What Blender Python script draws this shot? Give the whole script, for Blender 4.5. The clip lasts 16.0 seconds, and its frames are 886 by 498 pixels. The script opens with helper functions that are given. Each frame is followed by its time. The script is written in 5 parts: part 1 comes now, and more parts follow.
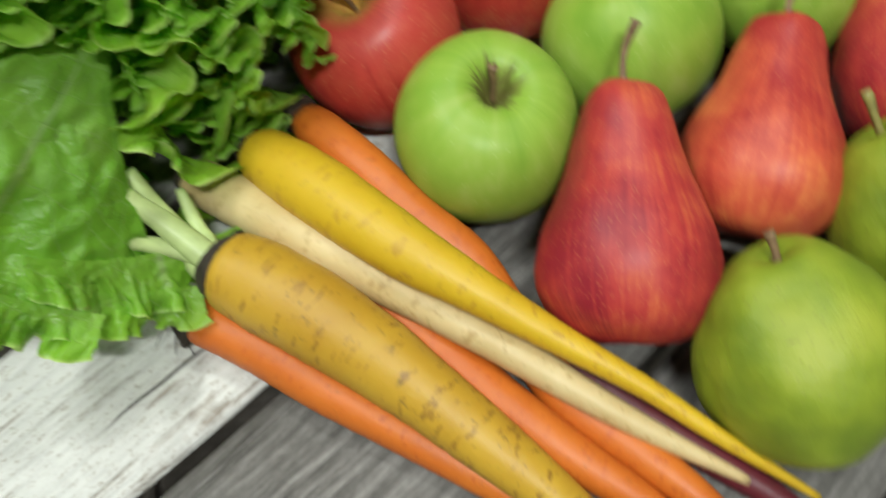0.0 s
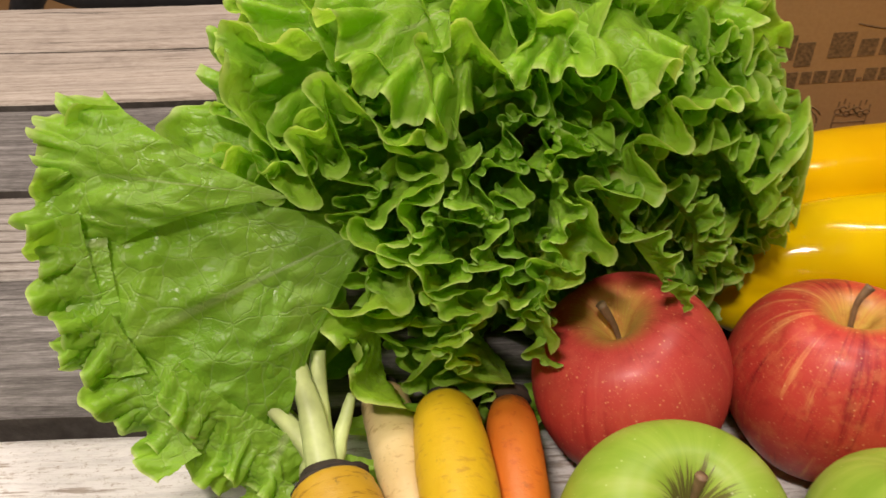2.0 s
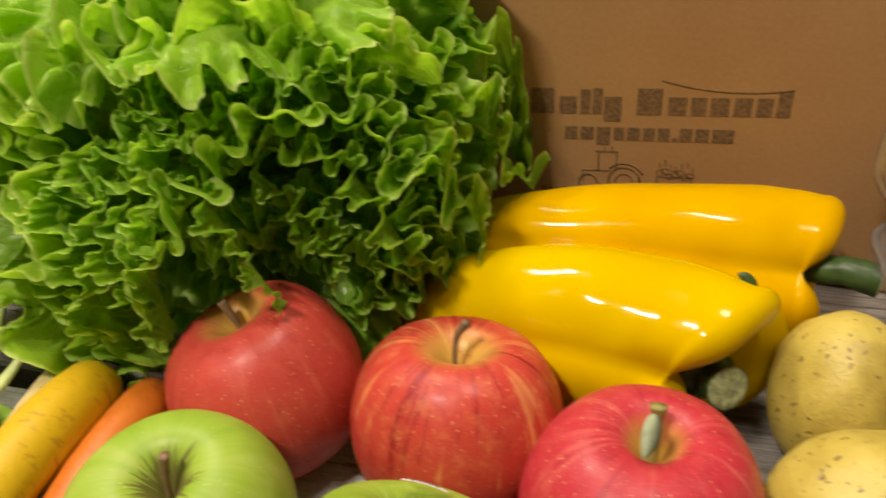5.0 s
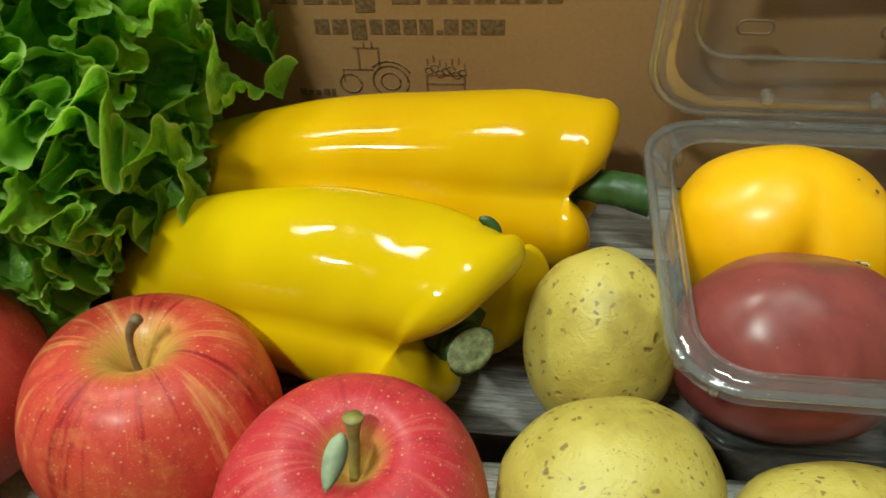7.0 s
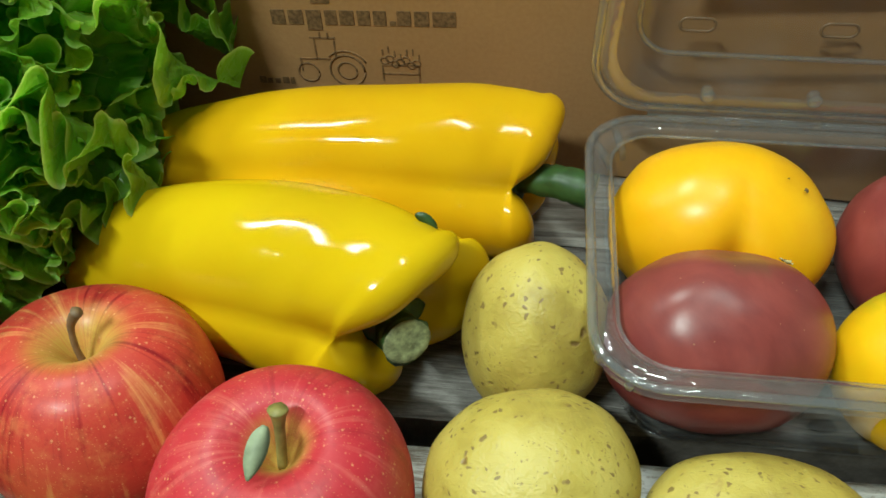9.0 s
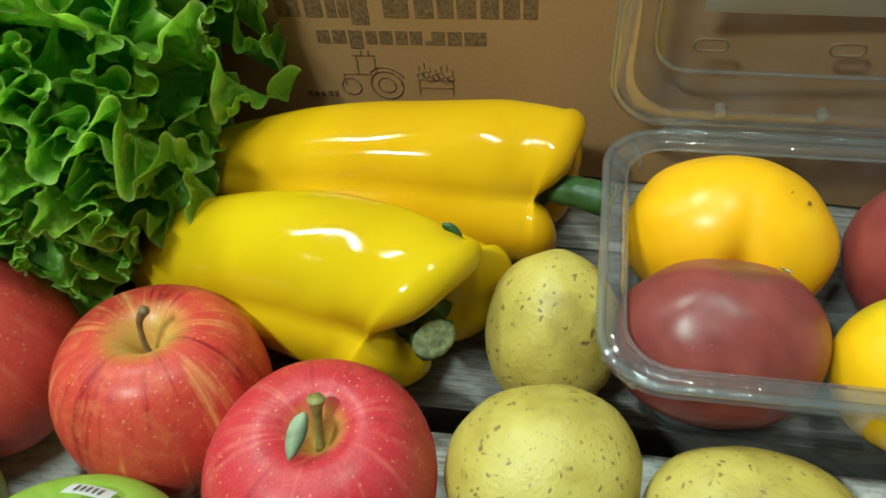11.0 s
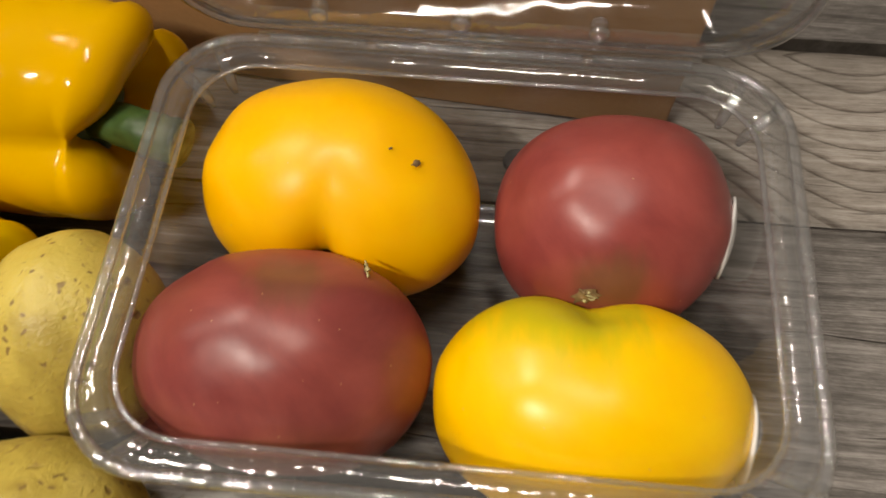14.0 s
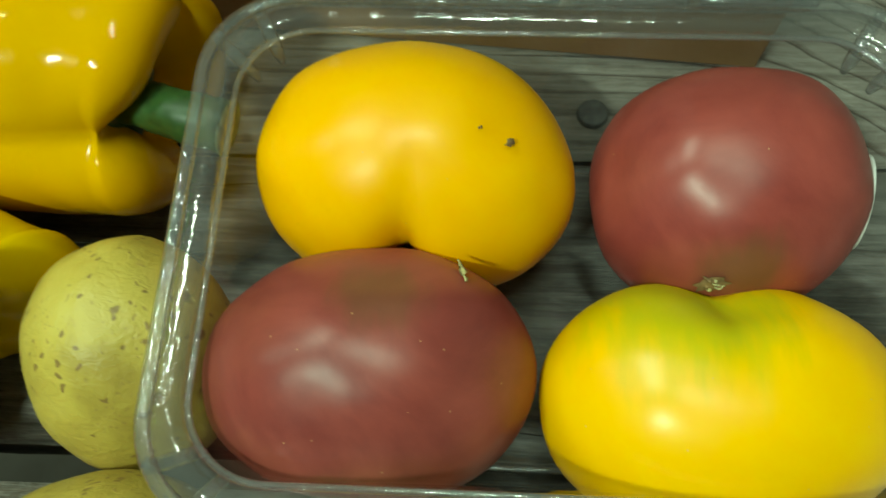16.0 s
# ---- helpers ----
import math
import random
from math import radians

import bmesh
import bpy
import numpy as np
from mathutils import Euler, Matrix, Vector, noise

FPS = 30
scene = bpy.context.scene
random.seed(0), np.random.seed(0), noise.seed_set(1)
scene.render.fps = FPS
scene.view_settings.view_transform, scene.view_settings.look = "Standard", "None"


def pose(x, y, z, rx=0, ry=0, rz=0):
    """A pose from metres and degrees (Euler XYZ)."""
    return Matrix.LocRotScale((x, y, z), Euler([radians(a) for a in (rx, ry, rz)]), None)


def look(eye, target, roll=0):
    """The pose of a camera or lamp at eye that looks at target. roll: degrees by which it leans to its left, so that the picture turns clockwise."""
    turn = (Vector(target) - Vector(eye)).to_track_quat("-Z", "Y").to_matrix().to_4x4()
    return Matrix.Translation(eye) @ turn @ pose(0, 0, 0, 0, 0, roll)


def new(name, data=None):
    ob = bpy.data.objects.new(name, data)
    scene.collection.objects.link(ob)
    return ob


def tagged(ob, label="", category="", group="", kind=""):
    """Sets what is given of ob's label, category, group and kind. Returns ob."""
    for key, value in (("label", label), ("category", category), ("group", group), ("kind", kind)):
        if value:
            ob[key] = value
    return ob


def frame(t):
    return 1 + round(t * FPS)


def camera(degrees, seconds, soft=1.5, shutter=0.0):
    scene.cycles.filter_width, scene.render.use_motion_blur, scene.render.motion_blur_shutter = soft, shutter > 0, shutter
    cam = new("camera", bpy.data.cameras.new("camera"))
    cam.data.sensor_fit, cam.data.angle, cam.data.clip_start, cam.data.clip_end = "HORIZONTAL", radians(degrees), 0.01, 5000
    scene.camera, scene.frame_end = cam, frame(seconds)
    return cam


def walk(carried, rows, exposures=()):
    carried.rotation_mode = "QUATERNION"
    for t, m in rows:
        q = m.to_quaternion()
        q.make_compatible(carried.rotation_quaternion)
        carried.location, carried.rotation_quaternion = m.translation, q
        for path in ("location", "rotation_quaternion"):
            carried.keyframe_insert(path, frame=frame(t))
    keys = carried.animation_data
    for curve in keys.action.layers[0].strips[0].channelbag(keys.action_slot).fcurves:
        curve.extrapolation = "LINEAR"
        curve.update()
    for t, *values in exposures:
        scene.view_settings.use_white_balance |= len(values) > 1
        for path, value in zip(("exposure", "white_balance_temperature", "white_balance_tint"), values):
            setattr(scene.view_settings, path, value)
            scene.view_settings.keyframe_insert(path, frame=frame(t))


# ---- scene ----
cam = camera(58.4, 16.0, 1.5, 0.4)
PATH = [
    (0, (0.161, 0.051, 0.319), (0.741, 0.842, -1.424), -4.1),
    (0.5, (0.158, 0.063, 0.337), (0.612, 1.186, -1.254), -1.2),
    (1, (0.191, 0.064, 0.333), (0.442, 1.334, -1.192), 1.8),
    (1.5, (0.235, 0.05, 0.318), (0.265, 1.486, -1.073), 1.6),
    (2, (0.237, 0.056, 0.295), (0.154, 1.611, -0.96), -1.0),
    (2.5, (0.275, 0.046, 0.284), (0.017, 1.633, -0.905), -0.2),
    (3, (0.331, 0.034, 0.282), (-0.203, 1.601, -0.839), -0.8),
    (3.5, (0.383, 0.04, 0.284), (-0.323, 1.577, -0.782), -2.2),
    (4, (0.4, 0.043, 0.274), (-0.335, 1.584, -0.767), -3.3),
    (4.5, (0.42, 0.062, 0.272), (-0.239, 1.643, -0.761), -3.6),
    (5, (0.466, 0.07, 0.277), (-0.101, 1.639, -0.827), -3.0),
    (5.2, (0.482, 0.078, 0.279), (-0.058, 1.625, -0.869), -3.1),
    (7.3, (0.517, 0.165, 0.273), (0.287, 1.517, -1.183), -0.8),
    (7.5, (0.512, 0.167, 0.272), (0.299, 1.509, -1.195), -0.3),
    (8, (0.511, 0.172, 0.275), (0.298, 1.496, -1.209), -0.1),
    (8.5, (0.519, 0.167, 0.284), (0.286, 1.488, -1.2), -0.4),
    (8.7, (0.53, 0.165, 0.286), (0.286, 1.483, -1.199), -0.8),
    (10.8, (0.559, 0.163, 0.308), (0.155, 1.416, -1.197), -4.9),
    (11, (0.555, 0.153, 0.315), (0.163, 1.411, -1.189), -5.4),
    (11.5, (0.56, 0.143, 0.33), (0.187, 1.423, -1.161), -4.7),
    (12, (0.613, 0.134, 0.348), (0.232, 1.427, -1.13), -3.7),
    (12.5, (0.661, 0.151, 0.335), (0.32, 1.438, -1.156), -3.3),
    (13, (0.702, 0.189, 0.303), (0.431, 1.436, -1.237), -0.3),
    (13.5, (0.689, 0.24, 0.291), (0.466, 1.304, -1.388), -0.2),
    (14, (0.664, 0.286, 0.265), (0.5, 1.162, -1.525), -1.1),
    (14.5, (0.656, 0.324, 0.243), (0.557, 1.058, -1.615), 0.5),
    (15, (0.657, 0.328, 0.233), (0.576, 0.959, -1.663), 0.2),
    (15.5, (0.646, 0.322, 0.235), (0.551, 0.932, -1.668), -2.2),
    (16, (0.635, 0.313, 0.247), (0.488, 0.994, -1.628), -5.8),
]
walk(cam, [(t, look(eye, target, roll)) for t, eye, target, roll in PATH],
     [(0.0, -0.33, 5850, 0), (0.5, -0.36, 6700, 13), (1.0, -0.38, 7000, 18), (1.5, -0.36, 7000, 20), (2.0, -0.25, 6950, 21), (3.0, -0.18, 7400, 17), (4.0, -0.22, 7700, 18), (4.5, -0.14, 8000, 20), (5.0, -0.10, 7500, 15),
      (7.5, -0.20, 5850, -16), (8.5, -0.15, 5700, -13), (11.0, -0.08, 5450, -19), (11.5, -0.08, 5100, -25), (12.0, -0.03, 4550, -44), (12.5, -0.12, 5600, -4), (13.0, -0.16, 6550, 12),
      (14.0, -0.30, 7100, 14), (14.5, -0.26, 6350, -3), (15.0, -0.30, 5900, -32), (15.5, -0.36, 6100, -40), (16.0, -0.36, 6200, -40)])

# ---- world, lamps ----
world = bpy.data.worlds.new("world")
scene.world = world
world.use_nodes = True
world.node_tree.nodes["Background"].inputs[0].default_value = (1.0, 0.93, 0.84, 1)
world.node_tree.nodes["Background"].inputs[1].default_value = 0.23


def area(name, at, target, sx, sy, watts, colour):
    lamp = bpy.data.lights.new(name, "AREA")
    lamp.shape, lamp.size, lamp.size_y = "RECTANGLE", sx, sy
    lamp.energy, lamp.color = watts, colour
    ob = new(name, lamp)
    ob.matrix_world = look(at, target)
    return ob


area("ceiling_lamp", (-0.10, -0.55, 1.70), (0.40, 0.30, 0), 0.36, 0.06, 31, (1.0, 0.95, 0.87))
area("ceiling_lamp", (0.66, 0.40, 1.80), (0.62, 0.36, 0), 0.55, 0.07, 13.5, (1.0, 0.95, 0.87))
# Added fill, no known fixture: brightens top and back of the lettuce.
area("ceiling_lamp", (-0.35, 0.80, 1.80), (0.20, 0.35, 0), 0.55, 0.07, 21, (1.0, 0.95, 0.87))

# Added unseen light, aimed at the stacked boxes only to brighten them.
area("ceiling_lamp", (-1.70, 0.50, 1.85), (-1.50, 1.60, -0.3), 0.55, 0.07, 14, (1.0, 0.95, 0.87))

# ---- mesh helpers ----


def part(name, bm, material, parent=None, label=""):
    me = bpy.data.meshes.new(name)
    bm.to_mesh(me)
    bm.free()
    for p in me.polygons:
        p.use_smooth = True
    if material:
        me.materials.append(material)
    ob = new(name, me)
    if parent:
        ob.parent = parent
    if label:
        ob["label"] = label
    return ob


def flat(ob):
    for p in ob.data.polygons:
        p.use_smooth = False
    return ob


def thing(name, at, label, category, group="", turn=(0, 0, 0)):
    ob = new(name)
    ob.empty_display_size = 0.02
    ob.matrix_world = pose(*at, *turn)
    return tagged(ob, label, category, group)


def spline(points, n):
    """Catmull-Rom samples along a list of points."""
    pts = [Vector(p) for p in points]
    pts = [2 * pts[0] - pts[1]] + pts + [2 * pts[-1] - pts[-2]]
    out = []
    m = len(pts) - 3
    for i in range(n + 1):
        s = min(i / n * m, m - 1e-6)
        k = int(s)
        t = s - k
        a, b, c, d = pts[k:k + 4]
        out.append(0.5 * (2 * b + (c - a) * t + (2 * a - 5 * b + 4 * c - d) * t * t + (3 * b - a - 3 * c + d) * t ** 3))
    return out


def grid_faces(bm, rings, closed=True, caps=(False, False)):
    n = len(rings[0])
    for a, b in zip(rings, rings[1:]):
        for j in range(n if closed else n - 1):
            k = (j + 1) % n
            bm.faces.new((a[j], a[k], b[k], b[j]))
    if caps[0]:
        bm.faces.new(rings[0][::-1])
    if caps[1]:
        bm.faces.new(rings[-1])


def lathe(profile, seg=48, rows=40, scale=1.0, deform=None):
    """A body turned round z from (radius, height) points; deform(p) moves each point."""
    bm = bmesh.new()
    rings = []
    prof = spline([(r, 0, z) for r, z in profile], rows)
    for p in prof:
        ring = []
        for j in range(seg):
            a = 2 * math.pi * j / seg
            q = Vector((max(p.x, 0.0005) * math.cos(a), max(p.x, 0.0005) * math.sin(a), p.z)) * scale
            ring.append(bm.verts.new(deform(q) if deform else q))
        rings.append(ring)
    grid_faces(bm, rings, True, (True, True))
    bmesh.ops.recalc_face_normals(bm, faces=bm.faces)
    return bm


def tube(points, radii, seg=12, rows=24, wobble=0.0, seed=0, squash=1.0):
    """A round bar along a smooth line with a radius at each of its points."""
    bm = bmesh.new()
    line = spline(points, rows)
    rad = spline([(r, 0, 0) for r in radii], rows)
    rings = []
    side = None
    for i, p in enumerate(line):
        d = (line[min(i + 1, rows)] - line[max(i - 1, 0)]).normalized()
        ref = Vector((0, 0, 1)) if abs(d.z) < 0.9 else Vector((1, 0, 0))
        if side is None:
            side = d.cross(ref).normalized()
        side = (side - d * side.dot(d)).normalized()
        up = side.cross(d)
        ring = []
        for j in range(seg):
            a = 2 * math.pi * j / seg
            r = max(rad[i].x, 0.0002)
            if wobble:
                r *= 1 + wobble * noise.noise(Vector((math.cos(a) * 1.3, math.sin(a) * 1.3, i * 0.22 + seed * 7.1)))
                r *= 1 + wobble * 0.5 * noise.noise(Vector((math.cos(a) * 0.4, seed * 3.3, i * 0.9)))
            ring.append(bm.verts.new(p + (side * math.cos(a) + up * math.sin(a) * squash) * r))
        rings.append(ring)
    grid_faces(bm, rings, True, (True, True))
    bmesh.ops.recalc_face_normals(bm, faces=bm.faces)
    return bm


def slab(x0, x1, y0, y1, z0, z1, bevel=0.0, seg=2):
    bm = bmesh.new()
    bmesh.ops.create_cube(bm, size=1)
    for v in bm.verts:
        v.co = Vector((x0 + (v.co.x + 0.5) * (x1 - x0), y0 + (v.co.y + 0.5) * (y1 - y0), z0 + (v.co.z + 0.5) * (z1 - z0)))
    if bevel:
        bmesh.ops.bevel(bm, geom=list(bm.edges), offset=bevel, segments=seg, affect="EDGES", profile=0.5)
    return bm


# ---- materials ----


class Nodes:
    """A node material in a few words."""

    def __init__(self, name):
        self.m = bpy.data.materials.new(name)
        self.m.use_nodes = True
        self.t = self.m.node_tree
        self.b = self.t.nodes["Principled BSDF"]
        self.out = self.t.nodes["Material Output"]

    def n(self, kind, **kw):
        node = self.t.nodes.new(kind)
        for k, v in kw.items():
            if k == "op":
                node.operation = v
            elif k == "blend":
                node.data_type, node.blend_type = "RGBA", v
            elif k == "feature":
                node.feature = v
            elif k == "interp":
                node.interpolation_type = v
        return node

    def put(self, node, key, value):
        if value is None:
            return
        if isinstance(value, bpy.types.NodeSocket):
            self.t.links.new(value, node.inputs[key])
        else:
            node.inputs[key].default_value = value

    def coords(self, which="Object"):
        return self.n("ShaderNodeTexCoord").outputs[which]

    def rnd(self):
        return self.n("ShaderNodeObjectInfo").outputs["Random"]

    def math(self, op, a, b=None, clamp=False):
        node = self.n("ShaderNodeMath", op=op)
        node.use_clamp = clamp
        self.put(node, 0, a)
        self.put(node, 1, b)
        return node.outputs[0]

    def vec(self, op, a, b=None):
        node = self.n("ShaderNodeVectorMath", op=op)
        self.put(node, 0, a)
        self.put(node, 1, b)
        return node.outputs["Value" if op in ("LENGTH", "DOT_PRODUCT", "DISTANCE") else "Vector"]

    def xyz(self, v):
        node = self.n("ShaderNodeSeparateXYZ")
        self.put(node, 0, v)
        return node.outputs

    def join(self, x, y, z):
        node = self.n("ShaderNodeCombineXYZ")
        for i, v in enumerate((x, y, z)):
            self.put(node, i, v)
        return node.outputs[0]

    def noise(self, v, scale, detail=3.0, rough=0.55, distort=0.0):
        node = self.n("ShaderNodeTexNoise")
        self.put(node, "Vector", v)
        for k, x in (("Scale", scale), ("Detail", detail), ("Roughness", rough), ("Distortion", distort)):
            node.inputs[k].default_value = x
        return node.outputs["Fac"]

    def cells(self, v, scale, feature="F1"):
        node = self.n("ShaderNodeTexVoronoi", feature=feature)
        self.put(node, "Vector", v)
        node.inputs["Scale"].default_value = scale
        return node.outputs["Distance"]

    def step(self, v, lo, hi, a=0.0, b=1.0):
        node = self.n("ShaderNodeMapRange", interp="SMOOTHSTEP")
        for k, x in zip(range(5), (v, lo, hi, a, b)):
            self.put(node, k, x)
        return node.outputs[0]

    def ramp(self, fac, *stops):
        node = self.n("ShaderNodeValToRGB")
        el = node.color_ramp.elements
        while len(el) < len(stops):
            el.new(0.5)
        for e, (p, c) in zip(el, stops):
            e.position, e.color = p, (*c, 1)
        self.put(node, 0, fac)
        return node.outputs[0]

    def mix(self, fac, a, b, blend="MIX"):
        node = self.n("ShaderNodeMix", blend=blend)
        self.put(node, 0, fac)
        for key, v in ((6, a), (7, b)):
            self.put(node, key, (*v, 1) if isinstance(v, tuple) and len(v) == 3 else v)
        return node.outputs[2]

    def bump(self, height, strength=0.3, distance=0.001, under=None):
        node = self.n("ShaderNodeBump")
        self.put(node, "Height", height)
        node.inputs["Strength"].default_value = strength
        node.inputs["Distance"].default_value = distance
        self.put(node, "Normal", under)
        return node.outputs[0]

    def done(self, colour, rough=0.5, normal=None, coat=0.0, sss=0.0, spec=0.5, sssr=(1, 0.4, 0.2)):
        b = self.b
        self.put(b, "Base Color", (*colour, 1) if isinstance(colour, tuple) and len(colour) == 3 else colour)
        self.put(b, "Roughness", rough)
        self.put(b, "Normal", normal)
        b.inputs["Coat Weight"].default_value = coat
        b.inputs["Coat Roughness"].default_value = 0.18
        b.inputs["Specular IOR Level"].default_value = spec
        if sss:
            b.inputs["Subsurface Weight"].default_value = sss
            b.inputs["Subsurface Radius"].default_value = sssr
            b.inputs["Subsurface Scale"].default_value = 0.004
        return self.m


def plain(name, colour, rough=0.6, scale=40.0, spread=0.25, spec=0.5):
    k = Nodes(name)
    f = k.noise(k.coords(), scale, 4)
    lo = tuple(c * (1 - spread) for c in colour)
    hi = tuple(min(1, c * (1 + spread)) for c in colour)
    return k.done(k.ramp(f, (0.3, lo), (0.7, hi)), rough, k.bump(f, 0.2, 0.0006), spec=spec)


def streaks(k, around=5.0, along=6.0, scale=2.0, shift=None):
    """Noise drawn out along the meridians of a fruit whose axis is z."""
    p = k.xyz(k.coords())
    d = k.vec("NORMALIZE", k.join(p[0], p[1], 0.0))
    d = k.vec("MULTIPLY", d, (around, around, 0.0))
    v = k.vec("ADD", d, k.join(k.math("MULTIPLY", k.rnd(), 37.0), 0.0, k.math("MULTIPLY", p[2], along)))
    return k.noise(v, scale, 4, 0.6)


def specks(k, scale, size, soft=0.08):
    """Small round dots, 1 in the dot."""
    v = k.vec("ADD", k.coords(), k.join(k.rnd(), k.rnd(), 0.0))
    return k.step(k.cells(v, scale), size, size + soft, 1.0, 0.0)


def red_apple(name, deep, mid, streak, bowl=0.021, low=0.37, high=0.72):
    k = Nodes(name)
    s = streaks(k, 3.2, 11.0, 1.5)
    s2 = streaks(k, 13.0, 22.0, 1.3)
    big = k.noise(k.vec("ADD", k.coords(), k.join(k.rnd(), 0.0, k.rnd())), 18, 7, 0.62, 0.3)
    f = k.math("ADD", k.math("ADD", k.math("MULTIPLY", s, 0.42), k.math("MULTIPLY", s2, 0.22)), k.math("MULTIPLY", big, 0.36))
    col = k.ramp(f, (low, deep), (0.48, mid), (0.55, mid), (high, streak))
    p = k.xyz(k.coords())
    rad = k.vec("LENGTH", k.join(p[0], p[1], 0.0))
    top = k.math("MULTIPLY", k.step(rad, bowl * 0.3, bowl, 1.0, 0.0), k.step(p[2], 0.0, 0.01))
    jag = k.math("MULTIPLY", top, k.step(s2, 0.3, 0.6, 0.6, 1.0))
    col = k.mix(jag, col, (0.55, 0.36, 0.07))
    col = k.mix(k.step(k.noise(k.coords(), 130, 6, 0.72), 0.46, 0.72, 0.0, 0.42), col, tuple(0.5 * (p + q) for p, q in zip(mid, streak)))
    col = k.mix(k.step(k.noise(k.vec("ADD", k.coords(), (3.0, 0.0, 0.0)), 95, 6, 0.72), 0.50, 0.72, 0.0, 0.5), col, deep)
    col = k.mix(k.math("MULTIPLY", specks(k, 330, 0.07, 0.12), 0.5), col, (0.74, 0.40, 0.18))
    col = k.mix(k.math("MULTIPLY", specks(k, 800, 0.10, 0.14), 0.28), col, (0.70, 0.36, 0.14))
    fine = k.noise(k.coords(), 900, 2)
    return k.done(col, k.step(k.noise(k.coords(), 60, 3), 0.3, 0.7, 0.36, 0.5), k.bump(fine, 0.1, 0.0004), coat=0.03, sss=0.06, spec=0.35)


M_APPLE_A = red_apple("apple_coral", (0.32, 0.014, 0.018), (0.50, 0.055, 0.042), (0.62, 0.16, 0.085), 0.021, 0.34, 0.70)
M_APPLE_B = red_apple("apple_striped", (0.24, 0.006, 0.014), (0.50, 0.050, 0.034), (0.74, 0.36, 0.12), 0.021, 0.40, 0.66)
M_APPLE_C = red_apple("apple_crimson", (0.26, 0.010, 0.022), (0.46, 0.028, 0.042), (0.60, 0.14, 0.11), 0.013, 0.36, 0.66)

k = Nodes("apple_green")
s = streaks(k, 2.0, 30.0, 1.2)
p = k.xyz(k.coords())
rad = k.vec("LENGTH", k.join(p[0], p[1], 0.0))
col = k.ramp(s, (0.3, (0.20, 0.335, 0.03)), (0.55, (0.275, 0.405, 0.05)), (0.8, (0.38, 0.465, 0.11)))
ray = streaks(k, 8.0, 60.0, 1.3)
rust = k.math("MULTIPLY", k.step(k.math("ADD", rad, k.math("MULTIPLY", k.math("SUBTRACT", ray, 0.5), 0.030)), 0.006, 0.0115, 1.0, 0.0), k.step(p[2], 0.0, 0.012))
col = k.mix(k.math("MULTIPLY", rust, 0.85), col, (0.10, 0.07, 0.025))
col = k.mix(k.math("MULTIPLY", specks(k, 260, 0.06, 0.08), 0.4), col, (0.56, 0.66, 0.28))
M_APPLE_G = k.done(col, 0.42, k.bump(k.noise(k.coords(), 800, 2), 0.08, 0.0004), spec=0.3, sss=0.06, sssr=(0.5, 1, 0.2))

def pear_skin(name, deep, mid, warm, pale):
    k = Nodes(name)
    s2 = streaks(k, 22.0, 16.0, 1.3)
    big = k.noise(k.vec("ADD", k.coords(), k.join(k.rnd(), 0.0, 0.0)), 26, 5, 0.65)
    f = k.math("ADD", k.math("MULTIPLY", s2, 0.30), k.math("MULTIPLY", big, 0.70))
    col = k.ramp(f, (0.40, deep), (0.53, mid), (0.64, warm), (0.74, pale))
    col = k.mix(k.math("MULTIPLY", specks(k, 520, 0.12, 0.12), 0.4), col, (0.62, 0.24, 0.09))
    return k.done(col, 0.46, k.bump(k.noise(k.coords(), 500, 3), 0.14, 0.0006), sss=0.05, spec=0.4)


M_PEAR_R = pear_skin("pear_red", (0.25, 0.012, 0.024), (0.42, 0.040, 0.034), (0.56, 0.12, 0.045), (0.66, 0.24, 0.07))
M_PEAR_O = pear_skin("pear_orange_red", (0.34, 0.026, 0.024), (0.54, 0.085, 0.040), (0.66, 0.20, 0.06), (0.74, 0.34, 0.10))

k = Nodes("pear_green")
big = k.noise(k.coords(), 26, 3)
col = k.ramp(big, (0.36, (0.145, 0.205, 0.010)), (0.52, (0.235, 0.30, 0.016)), (0.7, (0.33, 0.37, 0.03)))
brown = k.step(k.noise(k.vec("MULTIPLY", k.coords(), (1, 1, 3.5)), 55, 4), 0.66, 0.74)
col = k.mix(k.math("MULTIPLY", brown, 0.6), col, (0.10, 0.07, 0.02))
col = k.mix(k.math("MULTIPLY", specks(k, 380, 0.13, 0.1), 0.5), col, (0.20, 0.22, 0.03))
M_PEAR_G = k.done(col, 0.55, k.bump(k.noise(k.coords(), 90, 5, 0.65), 0.35, 0.0025), sss=0.05, sssr=(0.6, 1, 0.2))

k = Nodes("potato_skin")
v = k.vec("ADD", k.coords(), k.join(k.rnd(), k.rnd(), k.rnd()))
wob = k.join(k.noise(v, 140, 2), k.noise(k.vec("ADD", v, (3.0, 1.0, 2.0)), 140, 2), k.noise(k.vec("ADD", v, (7.0, 4.0, 1.0)), 140, 2))
v = k.vec("ADD", v, k.vec("MULTIPLY", wob, (0.008, 0.008, 0.008)))
big = k.noise(v, 38, 4)
col = k.ramp(big, (0.28, (0.31, 0.225, 0.040)), (0.52, (0.49, 0.385, 0.075)), (0.8, (0.60, 0.49, 0.125)))
dots = k.math("MULTIPLY", k.step(k.cells(v, 230), 0.14, 0.26, 1.0, 0.0), k.step(k.noise(v, 75, 2), 0.36, 0.48))
eyes = k.math("MULTIPLY", k.step(k.cells(v, 75), 0.06, 0.16, 1.0, 0.0), k.step(k.noise(v, 24, 2), 0.36, 0.48))
col = k.mix(k.math("MULTIPLY", dots, 0.8), col, (0.17, 0.10, 0.035))
